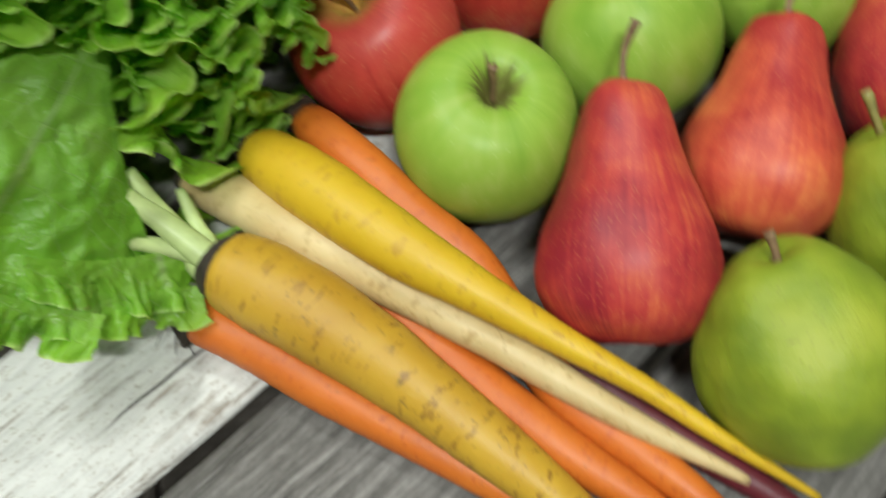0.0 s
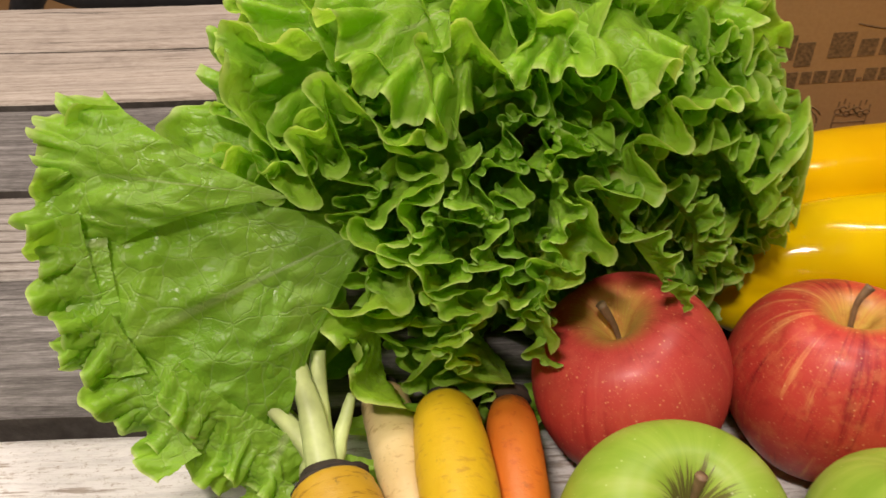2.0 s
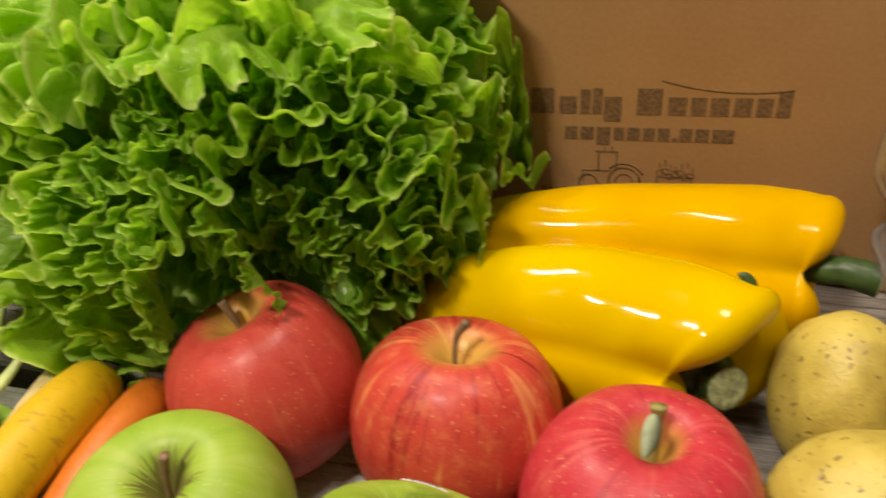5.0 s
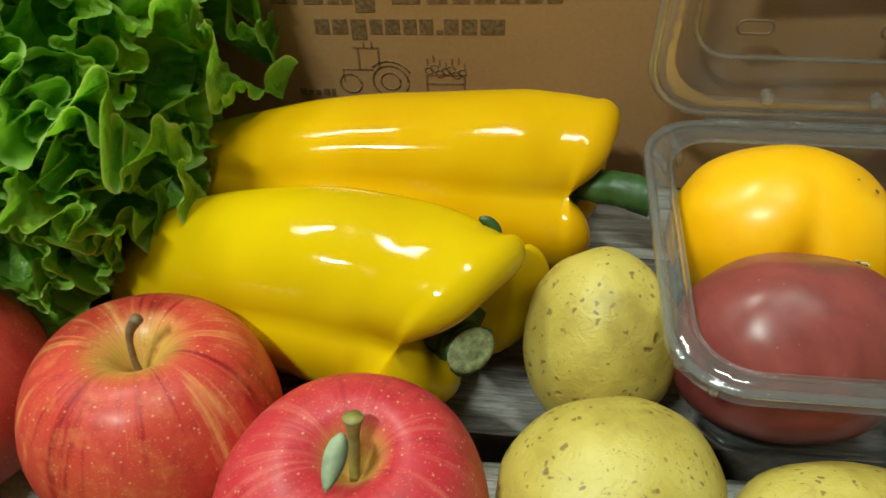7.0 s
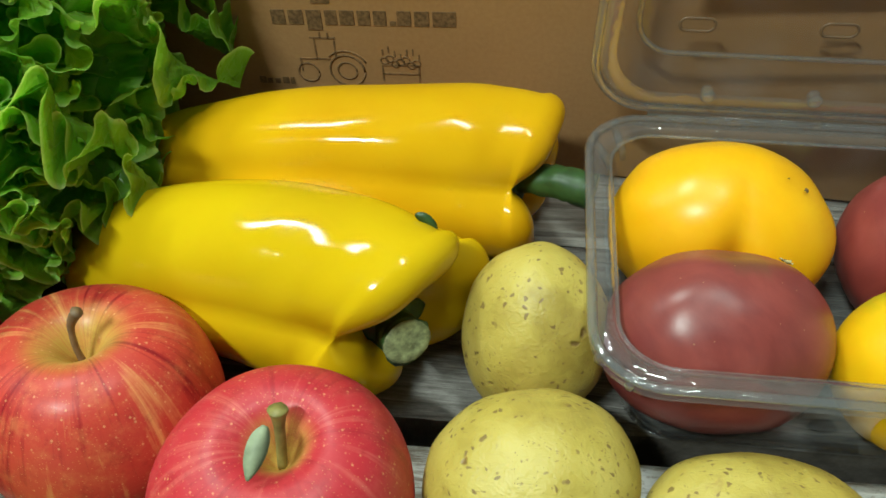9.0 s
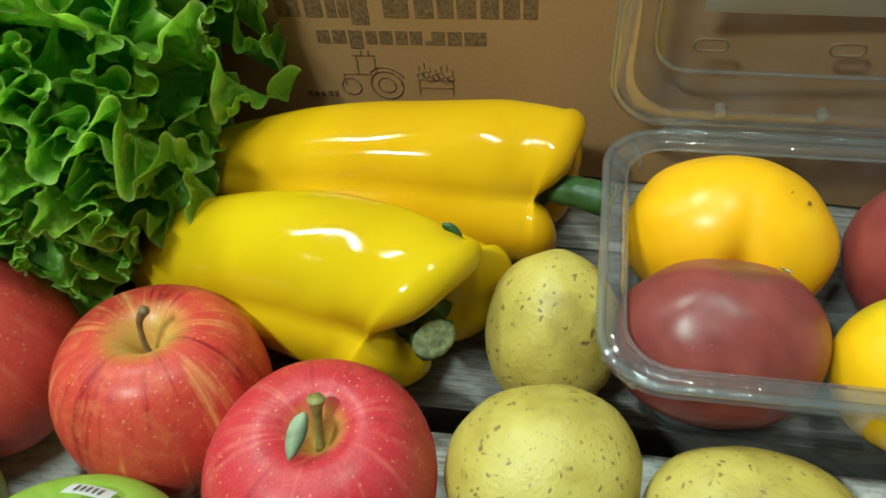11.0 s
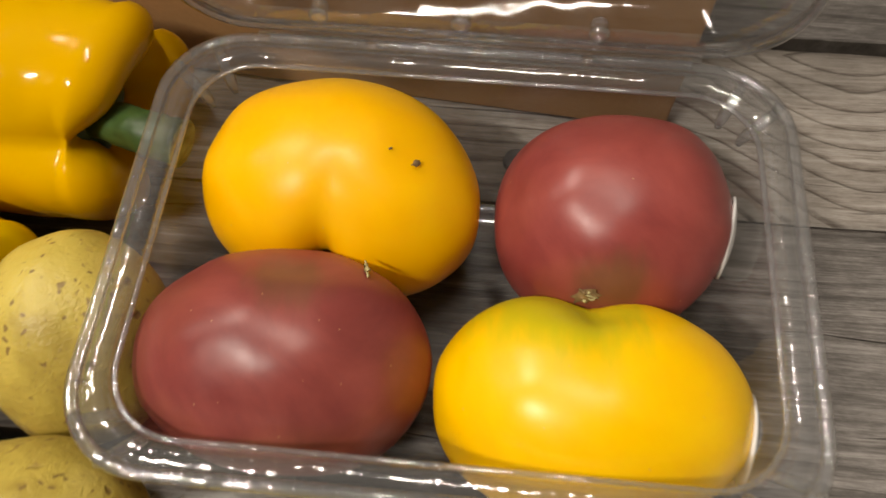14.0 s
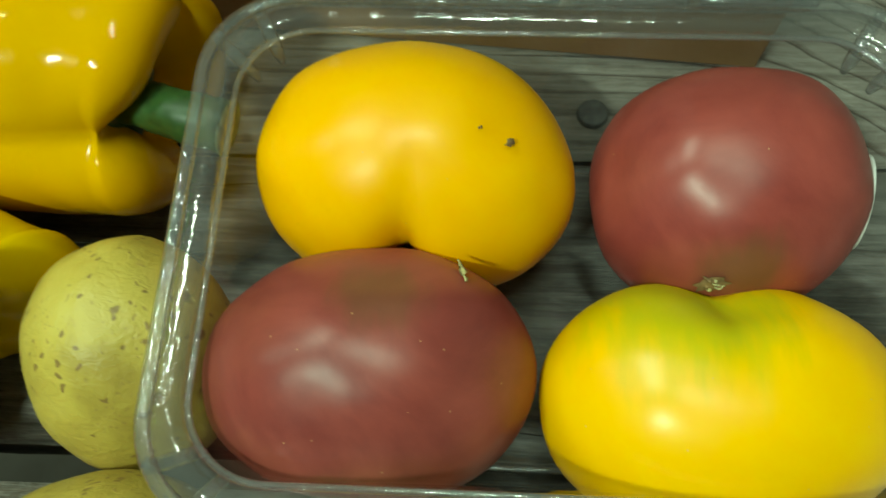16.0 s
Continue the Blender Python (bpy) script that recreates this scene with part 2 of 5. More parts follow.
col = k.mix(k.math("MULTIPLY", eyes, 0.85), col, (0.15, 0.085, 0.03))
tiny = k.math("MULTIPLY", k.step(k.cells(v, 520), 0.12, 0.26, 1.0, 0.0), k.step(k.noise(v, 60, 3), 0.44, 0.60))
col = k.mix(k.math("MULTIPLY", tiny, 0.55), col, (0.24, 0.15, 0.045))
col = k.mix(k.step(k.noise(v, 20, 5, 0.7), 0.50, 0.72, 0.0, 0.28), col, (0.36, 0.25, 0.075))
fine = k.noise(v, 420, 4)
scuff = k.step(k.noise(v, 95, 5, 0.7, 1.2), 0.60, 0.72)
col = k.mix(k.math("MULTIPLY", scuff, 0.4), col, (0.34, 0.22, 0.07))
M_POTATO = k.done(col, 0.44, k.bump(k.math("SUBTRACT", fine, k.math("MULTIPLY", eyes, 2.0)), 0.4, 0.0010), sss=0.03)


def tomato_skin(name, a, b, shoulder, amount, spot, reach):
    """Skin of a tomato with a patch of the shoulder colour, unripe on most, of radius reach round spot."""
    k = Nodes(name)
    big = k.noise(k.coords(), 30, 6, 0.62, 0.5)
    col = k.ramp(big, (0.32, a), (0.70, b))
    off = k.vec("SUBTRACT", k.coords(), spot)
    far = k.math("ADD", k.vec("LENGTH", off), k.math("MULTIPLY", k.math("SUBTRACT", k.noise(k.vec("MULTIPLY", k.coords(), (160.0, 40.0, 40.0)), 1.0, 3), 0.5), reach * 0.9))
    patch = k.step(far, reach * 0.35, reach, 1.0, 0.0)
    col = k.mix(k.math("MULTIPLY", patch, amount), col, shoulder)
    col = k.mix(k.math("MULTIPLY", specks(k, 150, 0.025, 0.02), 0.5), col, (0.66, 0.46, 0.22))
    veil = k.step(k.noise(k.coords(), 55, 4), 0.4, 0.7, 0.31, 0.42)
    return k.done(col, veil, k.bump(k.noise(k.coords(), 350, 4), 0.06, 0.0004), sss=0.08, spec=0.4)


M_TOM_R = tomato_skin("tomato_dusky", (0.165, 0.032, 0.031), (0.30, 0.072, 0.058), (0.11, 0.070, 0.032), 0.5, (0.004, 0.014, 0.037), 0.015)
M_TOM_R2 = tomato_skin("tomato_rosy", (0.20, 0.036, 0.034), (0.34, 0.076, 0.062), (0.12, 0.075, 0.033), 0.55, (-0.008, -0.024, 0.020), 0.015)
# Here the patch is a darker orange in the front crease.
M_TOM_Y = tomato_skin("tomato_gold", (0.82, 0.40, 0.002), (0.86, 0.48, 0.003), (0.62, 0.28, 0.004), 0.5, (-0.004, -0.030, -0.016), 0.026)
M_TOM_YG = tomato_skin("tomato_gold_green", (0.84, 0.46, 0.002), (0.87, 0.54, 0.003), (0.40, 0.42, 0.012), 0.75, (-0.014, 0.022, 0.024), 0.032)


def pepper_skin(name, a, b):
    k = Nodes(name)
    big = k.noise(k.coords(), 20, 2)
    col = k.ramp(big, (0.3, a), (0.7, b))
    col = k.mix(k.math("MULTIPLY", k.step(k.noise(k.coords(), 85, 5, 0.75, 2.5), 0.70, 0.76), 0.4), col, (0.45, 0.20, 0.01))
    wave = k.noise(k.coords(), 70, 2)
    return k.done(col, k.step(k.noise(k.coords(), 130, 3), 0.3, 0.7, 0.06, 0.14), k.bump(k.math("ADD", wave, k.math("MULTIPLY", k.noise(k.coords(), 420, 3), 0.12)), 0.20, 0.0011), spec=0.22, sss=0.08, sssr=(1, 0.6, 0.1))


M_PEP_1 = pepper_skin("pepper_yellow", (0.57, 0.365, 0.0018), (0.63, 0.425, 0.0025))
M_PEP_2 = pepper_skin("pepper_amber", (0.62, 0.335, 0.0018), (0.67, 0.395, 0.0025))


def root_skin(name, a, b, line, dirt):
    """Skin of a carrot, its length along local y (object coordinates of a straightened mesh are not needed)."""
    k = Nodes(name)
    u = k.xyz(k.coords("UV"))
    v = k.join(k.math("MULTIPLY", u[0], 3.0), k.math("MULTIPLY", u[1], 46.0), k.math("MULTIPLY", k.rnd(), 50.0))
    band = k.noise(v, 1.6, 4, 0.6)
    big = k.noise(k.coords(), 30, 4)
    col = k.ramp(big, (0.3, a), (0.7, b))
    col = k.mix(k.step(band, 0.57, 0.66, 0.0, 0.75), col, line)
    spots = k.math("MULTIPLY", k.step(k.noise(k.coords(), 190, 4, 0.7), 0.60, 0.70), dirt)
    col = k.mix(spots, col, (0.13, 0.075, 0.025))
    crown = k.math("ADD", u[1], k.math("MULTIPLY", k.noise(k.coords(), 160, 3), 0.05))
    col = k.mix(k.step(crown, 0.030, 0.055, 0.85, 0.0), col, (0.035, 0.022, 0.012))
    return k.done(col, 0.48, k.bump(k.math("SUBTRACT", k.noise(k.coords(), 300, 3), band), 0.3, 0.0007), sss=0.04)


M_CAR_O = root_skin("carrot_orange", (0.50, 0.115, 0.010), (0.60, 0.165, 0.016), (0.432, 0.09, 0.0108), 0.25)
M_CAR_Y = root_skin("carrot_yellow", (0.56, 0.350, 0.009), (0.64, 0.425, 0.014), (0.42, 0.2352, 0.0168), 0.25)
M_CAR_YD = root_skin("carrot_ochre", (0.4428, 0.246, 0.0164), (0.5412, 0.328, 0.0246), (0.2132, 0.0984, 0.0123), 0.65)
M_CAR_W = root_skin("parsnip_cream", (0.52, 0.38, 0.16), (0.64, 0.51, 0.26), (0.40, 0.27, 0.10), 0.3)
M_CAR_P = root_skin("carrot_purple", (0.09, 0.012, 0.02), (0.15, 0.022, 0.03), (0.06, 0.01, 0.015), 0.2)

M_STALK = plain("stalk_pale_green", (0.42, 0.50, 0.20), 0.45, 60, 0.3)
M_STEM_BROWN = plain("stem_brown", (0.21, 0.13, 0.065), 0.6, 160, 0.4)
M_STEM_OLIVE = plain("stem_olive", (0.24, 0.21, 0.06), 0.55, 140, 0.4)
M_STEM_GREEN = plain("stem_dark_green", (0.035, 0.075, 0.018), 0.45, 120, 0.5)
M_STEM_CUT = plain("stem_cut_face", (0.29, 0.33, 0.17), 0.7, 300, 0.6)
M_SCAR = plain("scar_brown", (0.16, 0.10, 0.04), 0.7, 300, 0.5)
M_DIRT = plain("dark_crown", (0.03, 0.02, 0.012), 0.8, 200, 0.5)
M_PETAL = plain("dry_petal", (0.42, 0.38, 0.18), 0.7, 200, 0.4)
M_LEAFLET = plain("dry_leaflet", (0.27, 0.31, 0.19), 0.6, 120, 0.3)

# lettuce leaf: uv is (across, along)
def lettuce_leaf(name, tint):
    k = Nodes(name)
    u = k.xyz(k.coords("UV"))
    ab = k.math("ABSOLUTE", u[0])
    big = k.noise(k.coords(), 34, 3)
    # Palest stop at the margin: brightness of the thin lit rim put into colour.
    col = k.ramp(u[1], (0.0, (0.40, 0.52, 0.15)), (0.18, (0.27, 0.46, 0.05)), (0.75, (0.24, 0.45, 0.030)), (0.96, (0.28, 0.50, 0.04)), (1.0, (0.56, 0.68, 0.22)))
    col = k.mix(k.step(big, 0.42, 0.68, 0.0, 0.55), col, (0.32, 0.50, 0.06))
    vein = k.math("ABSOLUTE", k.math("SINE", k.math("ADD", k.math("MULTIPLY", u[0], 10.0), k.math("MULTIPLY", k.noise(k.coords(), 45, 3), 5.0))))
    veinline = k.math("MULTIPLY", k.step(vein, 0.0, 0.10, 1.0, 0.0), k.step(u[1], 0.98, 0.3))
    warp = k.vec("ADD", k.coords(), k.vec("MULTIPLY", k.join(big, k.noise(k.coords(), 50, 2), k.noise(k.coords(), 42, 2)), (0.014, 0.014, 0.014)))
    net = k.math("MULTIPLY", k.step(k.cells(warp, 85, "DISTANCE_TO_EDGE"), 0.0, 0.05, 1.0, 0.0), k.step(u[1], 1.0, 0.8))
    rib = k.step(ab, 0.012, 0.05, 1.0, 0.0)
    rib = k.math("MULTIPLY", rib, k.step(u[1], 0.95, 0.5))
    col = k.mix(k.math("MAXIMUM", k.math("MAXIMUM", k.math("MULTIPLY", veinline, 0.40), k.math("MULTIPLY", net, 0.22)), k.math("MULTIPLY", rib, 0.7)), col, (0.45, 0.54, 0.20))
    edge = k.math("MULTIPLY", k.step(u[1], 0.97, 1.0), k.step(k.noise(k.coords(), 70, 3), 0.66, 0.74))
    col = k.mix(k.math("MULTIPLY", edge, 0.7), col, (0.20, 0.10, 0.03))
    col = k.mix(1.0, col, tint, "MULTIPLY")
    dome = k.cells(k.vec("ADD", k.coords(), k.vec("MULTIPLY", k.join(big, k.noise(k.coords(), 60, 2), 0.0), (0.012, 0.012, 0.0))), 120)
    wrinkle = k.math("SUBTRACT", k.noise(k.coords(), 110, 3, 0.6, 0.6), k.math("MULTIPLY", k.math("MULTIPLY", dome, dome), 0.9))
    nrm = k.bump(k.math("SUBTRACT", wrinkle, k.math("ADD", k.math("MULTIPLY", veinline, 0.15), k.math("MULTIPLY", net, 0.12))), 0.7, 0.0018)
    k.done(col, k.step(k.noise(k.coords(), 90, 2), 0.35, 0.65, 0.26, 0.5), nrm, spec=0.38)
    tr = k.n("ShaderNodeBsdfTranslucent")
    k.put(tr, "Color", k.mix(1.0, col, (1.0, 1.0, 0.55), "MULTIPLY"))
    k.put(tr, "Normal", nrm)
    ms = k.n("ShaderNodeMixShader")
    ms.inputs[0].default_value = 0.55
    k.t.links.new(k.b.outputs[0], ms.inputs[1])
    k.t.links.new(tr.outputs[0], ms.inputs[2])
    k.t.links.new(ms.outputs[0], k.out.inputs[0])
    return k.m


# Tint copies: deeper green, and shade of right, low and heart leaves, in colour.
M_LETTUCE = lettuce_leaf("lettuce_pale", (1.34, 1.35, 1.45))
M_LETTUCE_DEEP_SHADE = lettuce_leaf("lettuce_deep_shade", (1.02, 1.13, 1.28))
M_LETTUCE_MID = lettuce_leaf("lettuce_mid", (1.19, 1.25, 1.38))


def wood(name, dark, mid, pale, paint=None, knot=None):
    """Weathered board, its length along local x; knot: the place of a knot in the board."""
    k = Nodes(name)
    r = k.rnd()
    at = k.coords()
    v = k.vec("ADD", at, k.join(k.math("MULTIPLY", r, 13.0), k.math("MULTIPLY", r, 7.0), 0.0))
    warp = k.noise(k.vec("MULTIPLY", v, (1.6, 9.0, 1.6)), 1.0, 2)
    q = k.xyz(v)
    ring = k.math("ADD", k.math("MULTIPLY", q[1], 150.0), k.math("MULTIPLY", warp, 9.0))
    if knot:
        off = k.xyz(k.vec("SUBTRACT", at, (knot[0], knot[1], 0.0)))
        far = k.math("DIVIDE", off[0], 0.060)
        rise = k.math("MULTIPLY", k.math("EXPONENT", k.math("MULTIPLY", k.math("MULTIPLY", far, far), -1.0)), -0.048)
        bent = k.math("ADD", k.math("ABSOLUTE", off[1]), rise)
        ring = k.math("ADD", k.math("MULTIPLY", bent, 105.0), k.math("MULTIPLY", k.noise(k.vec("MULTIPLY", v, (4.0, 26.0, 4.0)), 1.0, 3), 2.0))
    saw = k.math("FRACT", ring)
    line = k.math("MULTIPLY", k.step(saw, 0.66 if knot else 0.45, 0.92), k.step(saw, 1.0, 0.93))
    flow = k.vec("ADD", v, k.join(0.0, k.math("MULTIPLY", k.noise(k.vec("MULTIPLY", v, (5.0, 14.0, 5.0)), 1.0, 3), 0.030), 0.0))
    fibre = k.noise(k.vec("MULTIPLY", flow, (5.0, 210.0, 5.0)), 1.0, 7, 0.72)
    fine = k.noise(k.vec("MULTIPLY", v, (35.0, 1100.0, 35.0)), 1.0, 4, 0.75)
    mottle = k.noise(k.vec("MULTIPLY", v, (110.0, 420.0, 110.0)), 1.0, 5, 0.75)
    f = k.math("ADD", k.math("ADD", k.math("MULTIPLY", fibre, 0.45), k.math("MULTIPLY", fine, 0.27)), k.math("MULTIPLY", mottle, 0.28))
    f = k.math("ADD", f, k.math("MULTIPLY", k.math("MULTIPLY", line, k.noise(k.vec("MULTIPLY", v, (9.0, 60.0, 9.0)), 1.0, 3)), -0.19 if knot else -0.08))
    col = k.ramp(f, (0.34, dark), (0.48, mid), (0.64, pale))
    tone = k.noise(k.vec("MULTIPLY", v, (2.6, 30.0, 2.6)), 1.0, 4)
    col = k.mix(k.step(tone, 0.36, 0.70, 0.0, 0.5), col, k.ramp(f, (0.35, tuple(c * 0.4 for c in mid)), (0.65, mid)))
    split = k.step(k.noise(k.vec("MULTIPLY", flow, (3.2, 160.0, 3.2)), 1.0, 3, 0.6), 0.67, 0.70)
    height = k.math("SUBTRACT", f, k.math("MULTIPLY", line, 0.45 if knot else 0.12))
    if paint:
        worn = k.noise(k.vec("MULTIPLY", v, (14.0, 190.0, 14.0)), 1.0, 5, 0.75)
        worn2 = k.noise(v, 26, 5, 0.65)
        w = k.step(k.math("ADD", k.math("MULTIPLY", worn, 0.66), k.math("MULTIPLY", worn2, 0.34)), 0.40, 0.475)
        coat = k.mix(k.step(f, 0.36, 0.56, 0.55, 0.0), paint, tuple(c * 0.62 for c in paint))
        coat = k.mix(k.step(k.noise(k.vec("MULTIPLY", v, (1.0, 2.2, 1.0)), 190, 5, 0.8), 0.53, 0.66, 0.0, 0.7), coat, (0.30, 0.24, 0.17))
        col = k.mix(w, col, coat)
    col = k.mix(k.math("MULTIPLY", split, 0.8), col, (0.035, 0.028, 0.022))
    dirt = k.step(k.noise(v, 16, 6, 0.7), 0.52, 0.78, 0.0, 0.5 if not paint else 0.18)
    col = k.mix(dirt, col, tuple(c * 0.6 for c in dark))
    height = k.math("SUBTRACT", height, k.math("MULTIPLY", split, 1.2))
    return k.done(col, 0.8, k.bump(height, 0.8, 0.0022), spec=0.25)


M_WOOD_GREY = wood("wood_grey", (0.046, 0.042, 0.038), (0.17, 0.158, 0.146), (0.40, 0.38, 0.36))
M_WOOD_TAN = wood("wood_tan", (0.19, 0.145, 0.11), (0.42, 0.36, 0.30), (0.60, 0.54, 0.47))
M_WOOD_PALE = wood("wood_pale", (0.20, 0.165, 0.13), (0.42, 0.37, 0.32), (0.60, 0.56, 0.51))
M_WOOD_WHITE = wood("wood_whitewashed", (0.16, 0.13, 0.10), (0.36, 0.31, 0.26), (0.52, 0.47, 0.41), (0.73, 0.715, 0.68))
M_WOOD_KNOT = wood("wood_knotted", (0.13, 0.105, 0.085), (0.33, 0.30, 0.265), (0.54, 0.51, 0.47), None, (0.8315, 0.472))
# Dark wood of beams and legs; on board sides it carries gap shade.
M_WOOD_DARK_SHADE = wood("wood_dark_gap_shade", (0.045, 0.038, 0.032), (0.12, 0.105, 0.09), (0.23, 0.205, 0.18))

k = Nodes("cardboard")
v = k.coords()
flute = k.noise(k.vec("MULTIPLY", v, (260.0, 260.0, 3.0)), 1.0, 2)
big = k.noise(v, 9, 4)
fib = k.noise(v, 420, 3)
col = k.ramp(k.math("ADD", k.math("MULTIPLY", big, 0.6), k.math("MULTIPLY", fib, 0.4)), (0.32, (0.31, 0.170, 0.070)), (0.7, (0.40, 0.232, 0.102)))
M_CARD = k.done(col, 0.6, k.bump(k.math("ADD", flute, fib), 0.12, 0.0006), spec=0.3)
M_INK = plain("brown_ink", (0.16, 0.095, 0.044), 0.75, 500, 0.45, 0.2)
M_INK_LIGHT = plain("faded_brown_ink", (0.19, 0.112, 0.052), 0.75, 500, 0.4, 0.2)
M_PAPER_REFLECTION = plain("white_paper_and_reflection", (0.66, 0.66, 0.65), 0.7, 60, 0.04, 0.2)
M_HOLE = plain("vent_shadow_edge", (0.16, 0.10, 0.055), 0.5, 100, 0.2)
M_NAIL = plain("nail_head", (0.13, 0.13, 0.13), 0.5, 300, 0.4)
M_BLACK = plain("black_rubber", (0.018, 0.018, 0.02), 0.6, 80, 0.3)
M_WALL = plain("wall_paint", (0.66, 0.63, 0.58), 0.85, 3, 0.1, 0.2)
M_FLOOR = plain("concrete_floor", (0.30, 0.285, 0.26), 0.75, 6, 0.25, 0.3)

k = Nodes("clear_plastic")
tp = k.n("ShaderNodeBsdfTransparent")
tp.inputs[0].default_value = (0.88, 0.89, 0.90, 1)
gl = k.n("ShaderNodeBsdfGlossy")
gl.inputs["Roughness"].default_value = 0.05
gl.inputs["Color"].default_value = (1, 1, 1, 1)
fr = k.n("ShaderNodeLayerWeight")
fr.inputs[0].default_value = 0.5
k.put(gl, "Normal", k.bump(k.noise(k.coords(), 40, 2), 0.25, 0.002))
ms = k.n("ShaderNodeMixShader")
k.put(ms, 0, k.math("ADD", k.math("MULTIPLY", k.math("POWER", fr.outputs["Facing"], 4.0), 0.75), 0.035, True))
# Patchy grey diffuse paints the tray's whitish reflections onto the plastic.
haze = k.n("ShaderNodeBsdfDiffuse")
haze.inputs[0].default_value = (0.60, 0.61, 0.62, 1)
haze_mix = k.n("ShaderNodeMixShader")
k.put(haze_mix, 0, k.step(k.noise(k.coords(), 35, 4), 0.35, 0.75, 0.01, 0.06))
k.t.links.new(tp.outputs[0], haze_mix.inputs[1])
k.t.links.new(haze.outputs[0], haze_mix.inputs[2])
k.t.links.new(haze_mix.outputs[0], ms.inputs[1])
k.t.links.new(gl.outputs[0], ms.inputs[2])
k.t.links.new(ms.outputs[0], k.out.inputs[0])
k.t.nodes.remove(k.b)
M_CLEAR = k.m

k = Nodes("clear_plastic_thick")
tp = k.n("ShaderNodeBsdfTransparent")
tp.inputs[0].default_value = (0.86, 0.87, 0.885, 1)
gl = k.n("ShaderNodeBsdfGlossy")
gl.inputs["Roughness"].default_value = 0.07
k.put(gl, "Normal", k.bump(k.noise(k.coords(), 90, 3), 0.5, 0.002))
df = k.n("ShaderNodeBsdfDiffuse")
df.inputs[0].default_value = (0.55, 0.57, 0.58, 1)
fr = k.n("ShaderNodeLayerWeight")
fr.inputs[0].default_value = 0.5
ms0 = k.n("ShaderNodeMixShader")
ms0.inputs[0].default_value = 0.10
k.t.links.new(tp.outputs[0], ms0.inputs[1])
k.t.links.new(df.outputs[0], ms0.inputs[2])
ms = k.n("ShaderNodeMixShader")
k.put(ms, 0, k.math("ADD", k.math("MULTIPLY", k.math("POWER", fr.outputs["Facing"], 2.0), 0.8), 0.12, True))
k.t.links.new(ms0.outputs[0], ms.inputs[1])
k.t.links.new(gl.outputs[0], ms.inputs[2])
k.t.links.new(ms.outputs[0], k.out.inputs[0])
k.t.nodes.remove(k.b)
M_RIM = k.m

# ---- room around ----
def room():
    walls = (
        ("wall_north", (-4.1, 3.1, 3.0, 3.1, -0.8, 2.0)),
        ("wall_south", (-4.1, 3.1, -3.1, -3.0, -0.8, 2.0)),
        ("wall_west", (-4.2, -4.1, -3.1, 3.1, -0.8, 2.0)),
        ("wall_east", (3.1, 3.2, -3.1, 3.1, -0.8, 2.0)),
    )
    for name, box in walls:
        tagged(flat(part(name, slab(*box), M_WALL)), "plain pale painted storeroom wall", "wall", "", "structure")
    tagged(flat(part("floor", slab(-4.1, 3.1, -3.0, 3.0, -0.9, -0.8), M_FLOOR)), "bare grey concrete floor of the storeroom", "floor", "", "structure")
    tagged(flat(part("ceiling", slab(-4.1, 3.1, -3.0, 3.0, 2.0, 2.1), M_WALL)), "plain pale ceiling above the table", "ceiling", "", "structure")


room()

# ---- table of weathered boards ----
SLOPE = math.atan(0.075)


def board(name, y0, y1, x0, x1, z, thick, material, seed, label):
    """One worn board: wavy edges, split ends, slightly cupped; dark sides carry the gap shade."""
    rng = random.Random(seed)
    bm = bmesh.new()
    nx, ny = 90, 14
    top, low = [], []
    for i in range(nx + 1):
        x = x0 + (x1 - x0) * i / nx
        e0 = 0.0012 * noise.noise(Vector((x * 9, seed, 0))) + 0.0008 * noise.noise(Vector((x * 40, seed, 3)))
        e1 = 0.0012 * noise.noise(Vector((x * 9, seed, 9))) + 0.0008 * noise.noise(Vector((x * 40, seed, 5)))
        rt, rl = [], []
        for j in range(ny + 1):
            s = j / ny
            y = y0 + e0 + (y1 + e1 - y0 - e0) * s
            edge = min(s, 1 - s) * (y1 - y0)
            drop = 0.003 * max(0.0, 1 - edge / 0.008) ** 2
            h = z - drop + 0.0007 * noise.noise(Vector((x * 6, y * 60, seed)))
            dx = 0.006 * noise.noise(Vector((y * 60, seed, 1))) if i in (0, nx) else 0.0
            rt.append(bm.verts.new((x + dx, y, h)))
            rl.append(bm.verts.new((x + dx, y, z - thick)))
        top.append(rt)
        low.append(rl)
    for i in range(nx):
        for j in range(ny):
            bm.faces.new((top[i][j], top[i + 1][j], top[i + 1][j + 1], top[i][j + 1]))
            bm.faces.new((low[i][j], low[i][j + 1], low[i + 1][j + 1], low[i + 1][j]))
        bm.faces.new((top[i][0], low[i][0], low[i + 1][0], top[i + 1][0]))
        bm.faces.new((top[i][ny], top[i + 1][ny], low[i + 1][ny], low[i][ny]))
    for j in range(ny):
        bm.faces.new((top[0][j], top[0][j + 1], low[0][j + 1], low[0][j]))
        bm.faces.new((top[nx][j], low[nx][j], low[nx][j + 1], top[nx][j + 1]))
    ob = part(name, bm, material, None, label)
    # Side faces coloured darker, so the shade of the gaps is in the colour.
    ob.data.materials.append(M_WOOD_DARK_SHADE)
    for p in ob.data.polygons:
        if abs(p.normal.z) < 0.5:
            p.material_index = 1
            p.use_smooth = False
    return ob


table = thing("wooden_table", (0, 0, -0.022), "rustic table top of weathered grey and whitewashed boards", "table", "", (0, 0, math.degrees(SLOPE)))
GAP = 0.0070
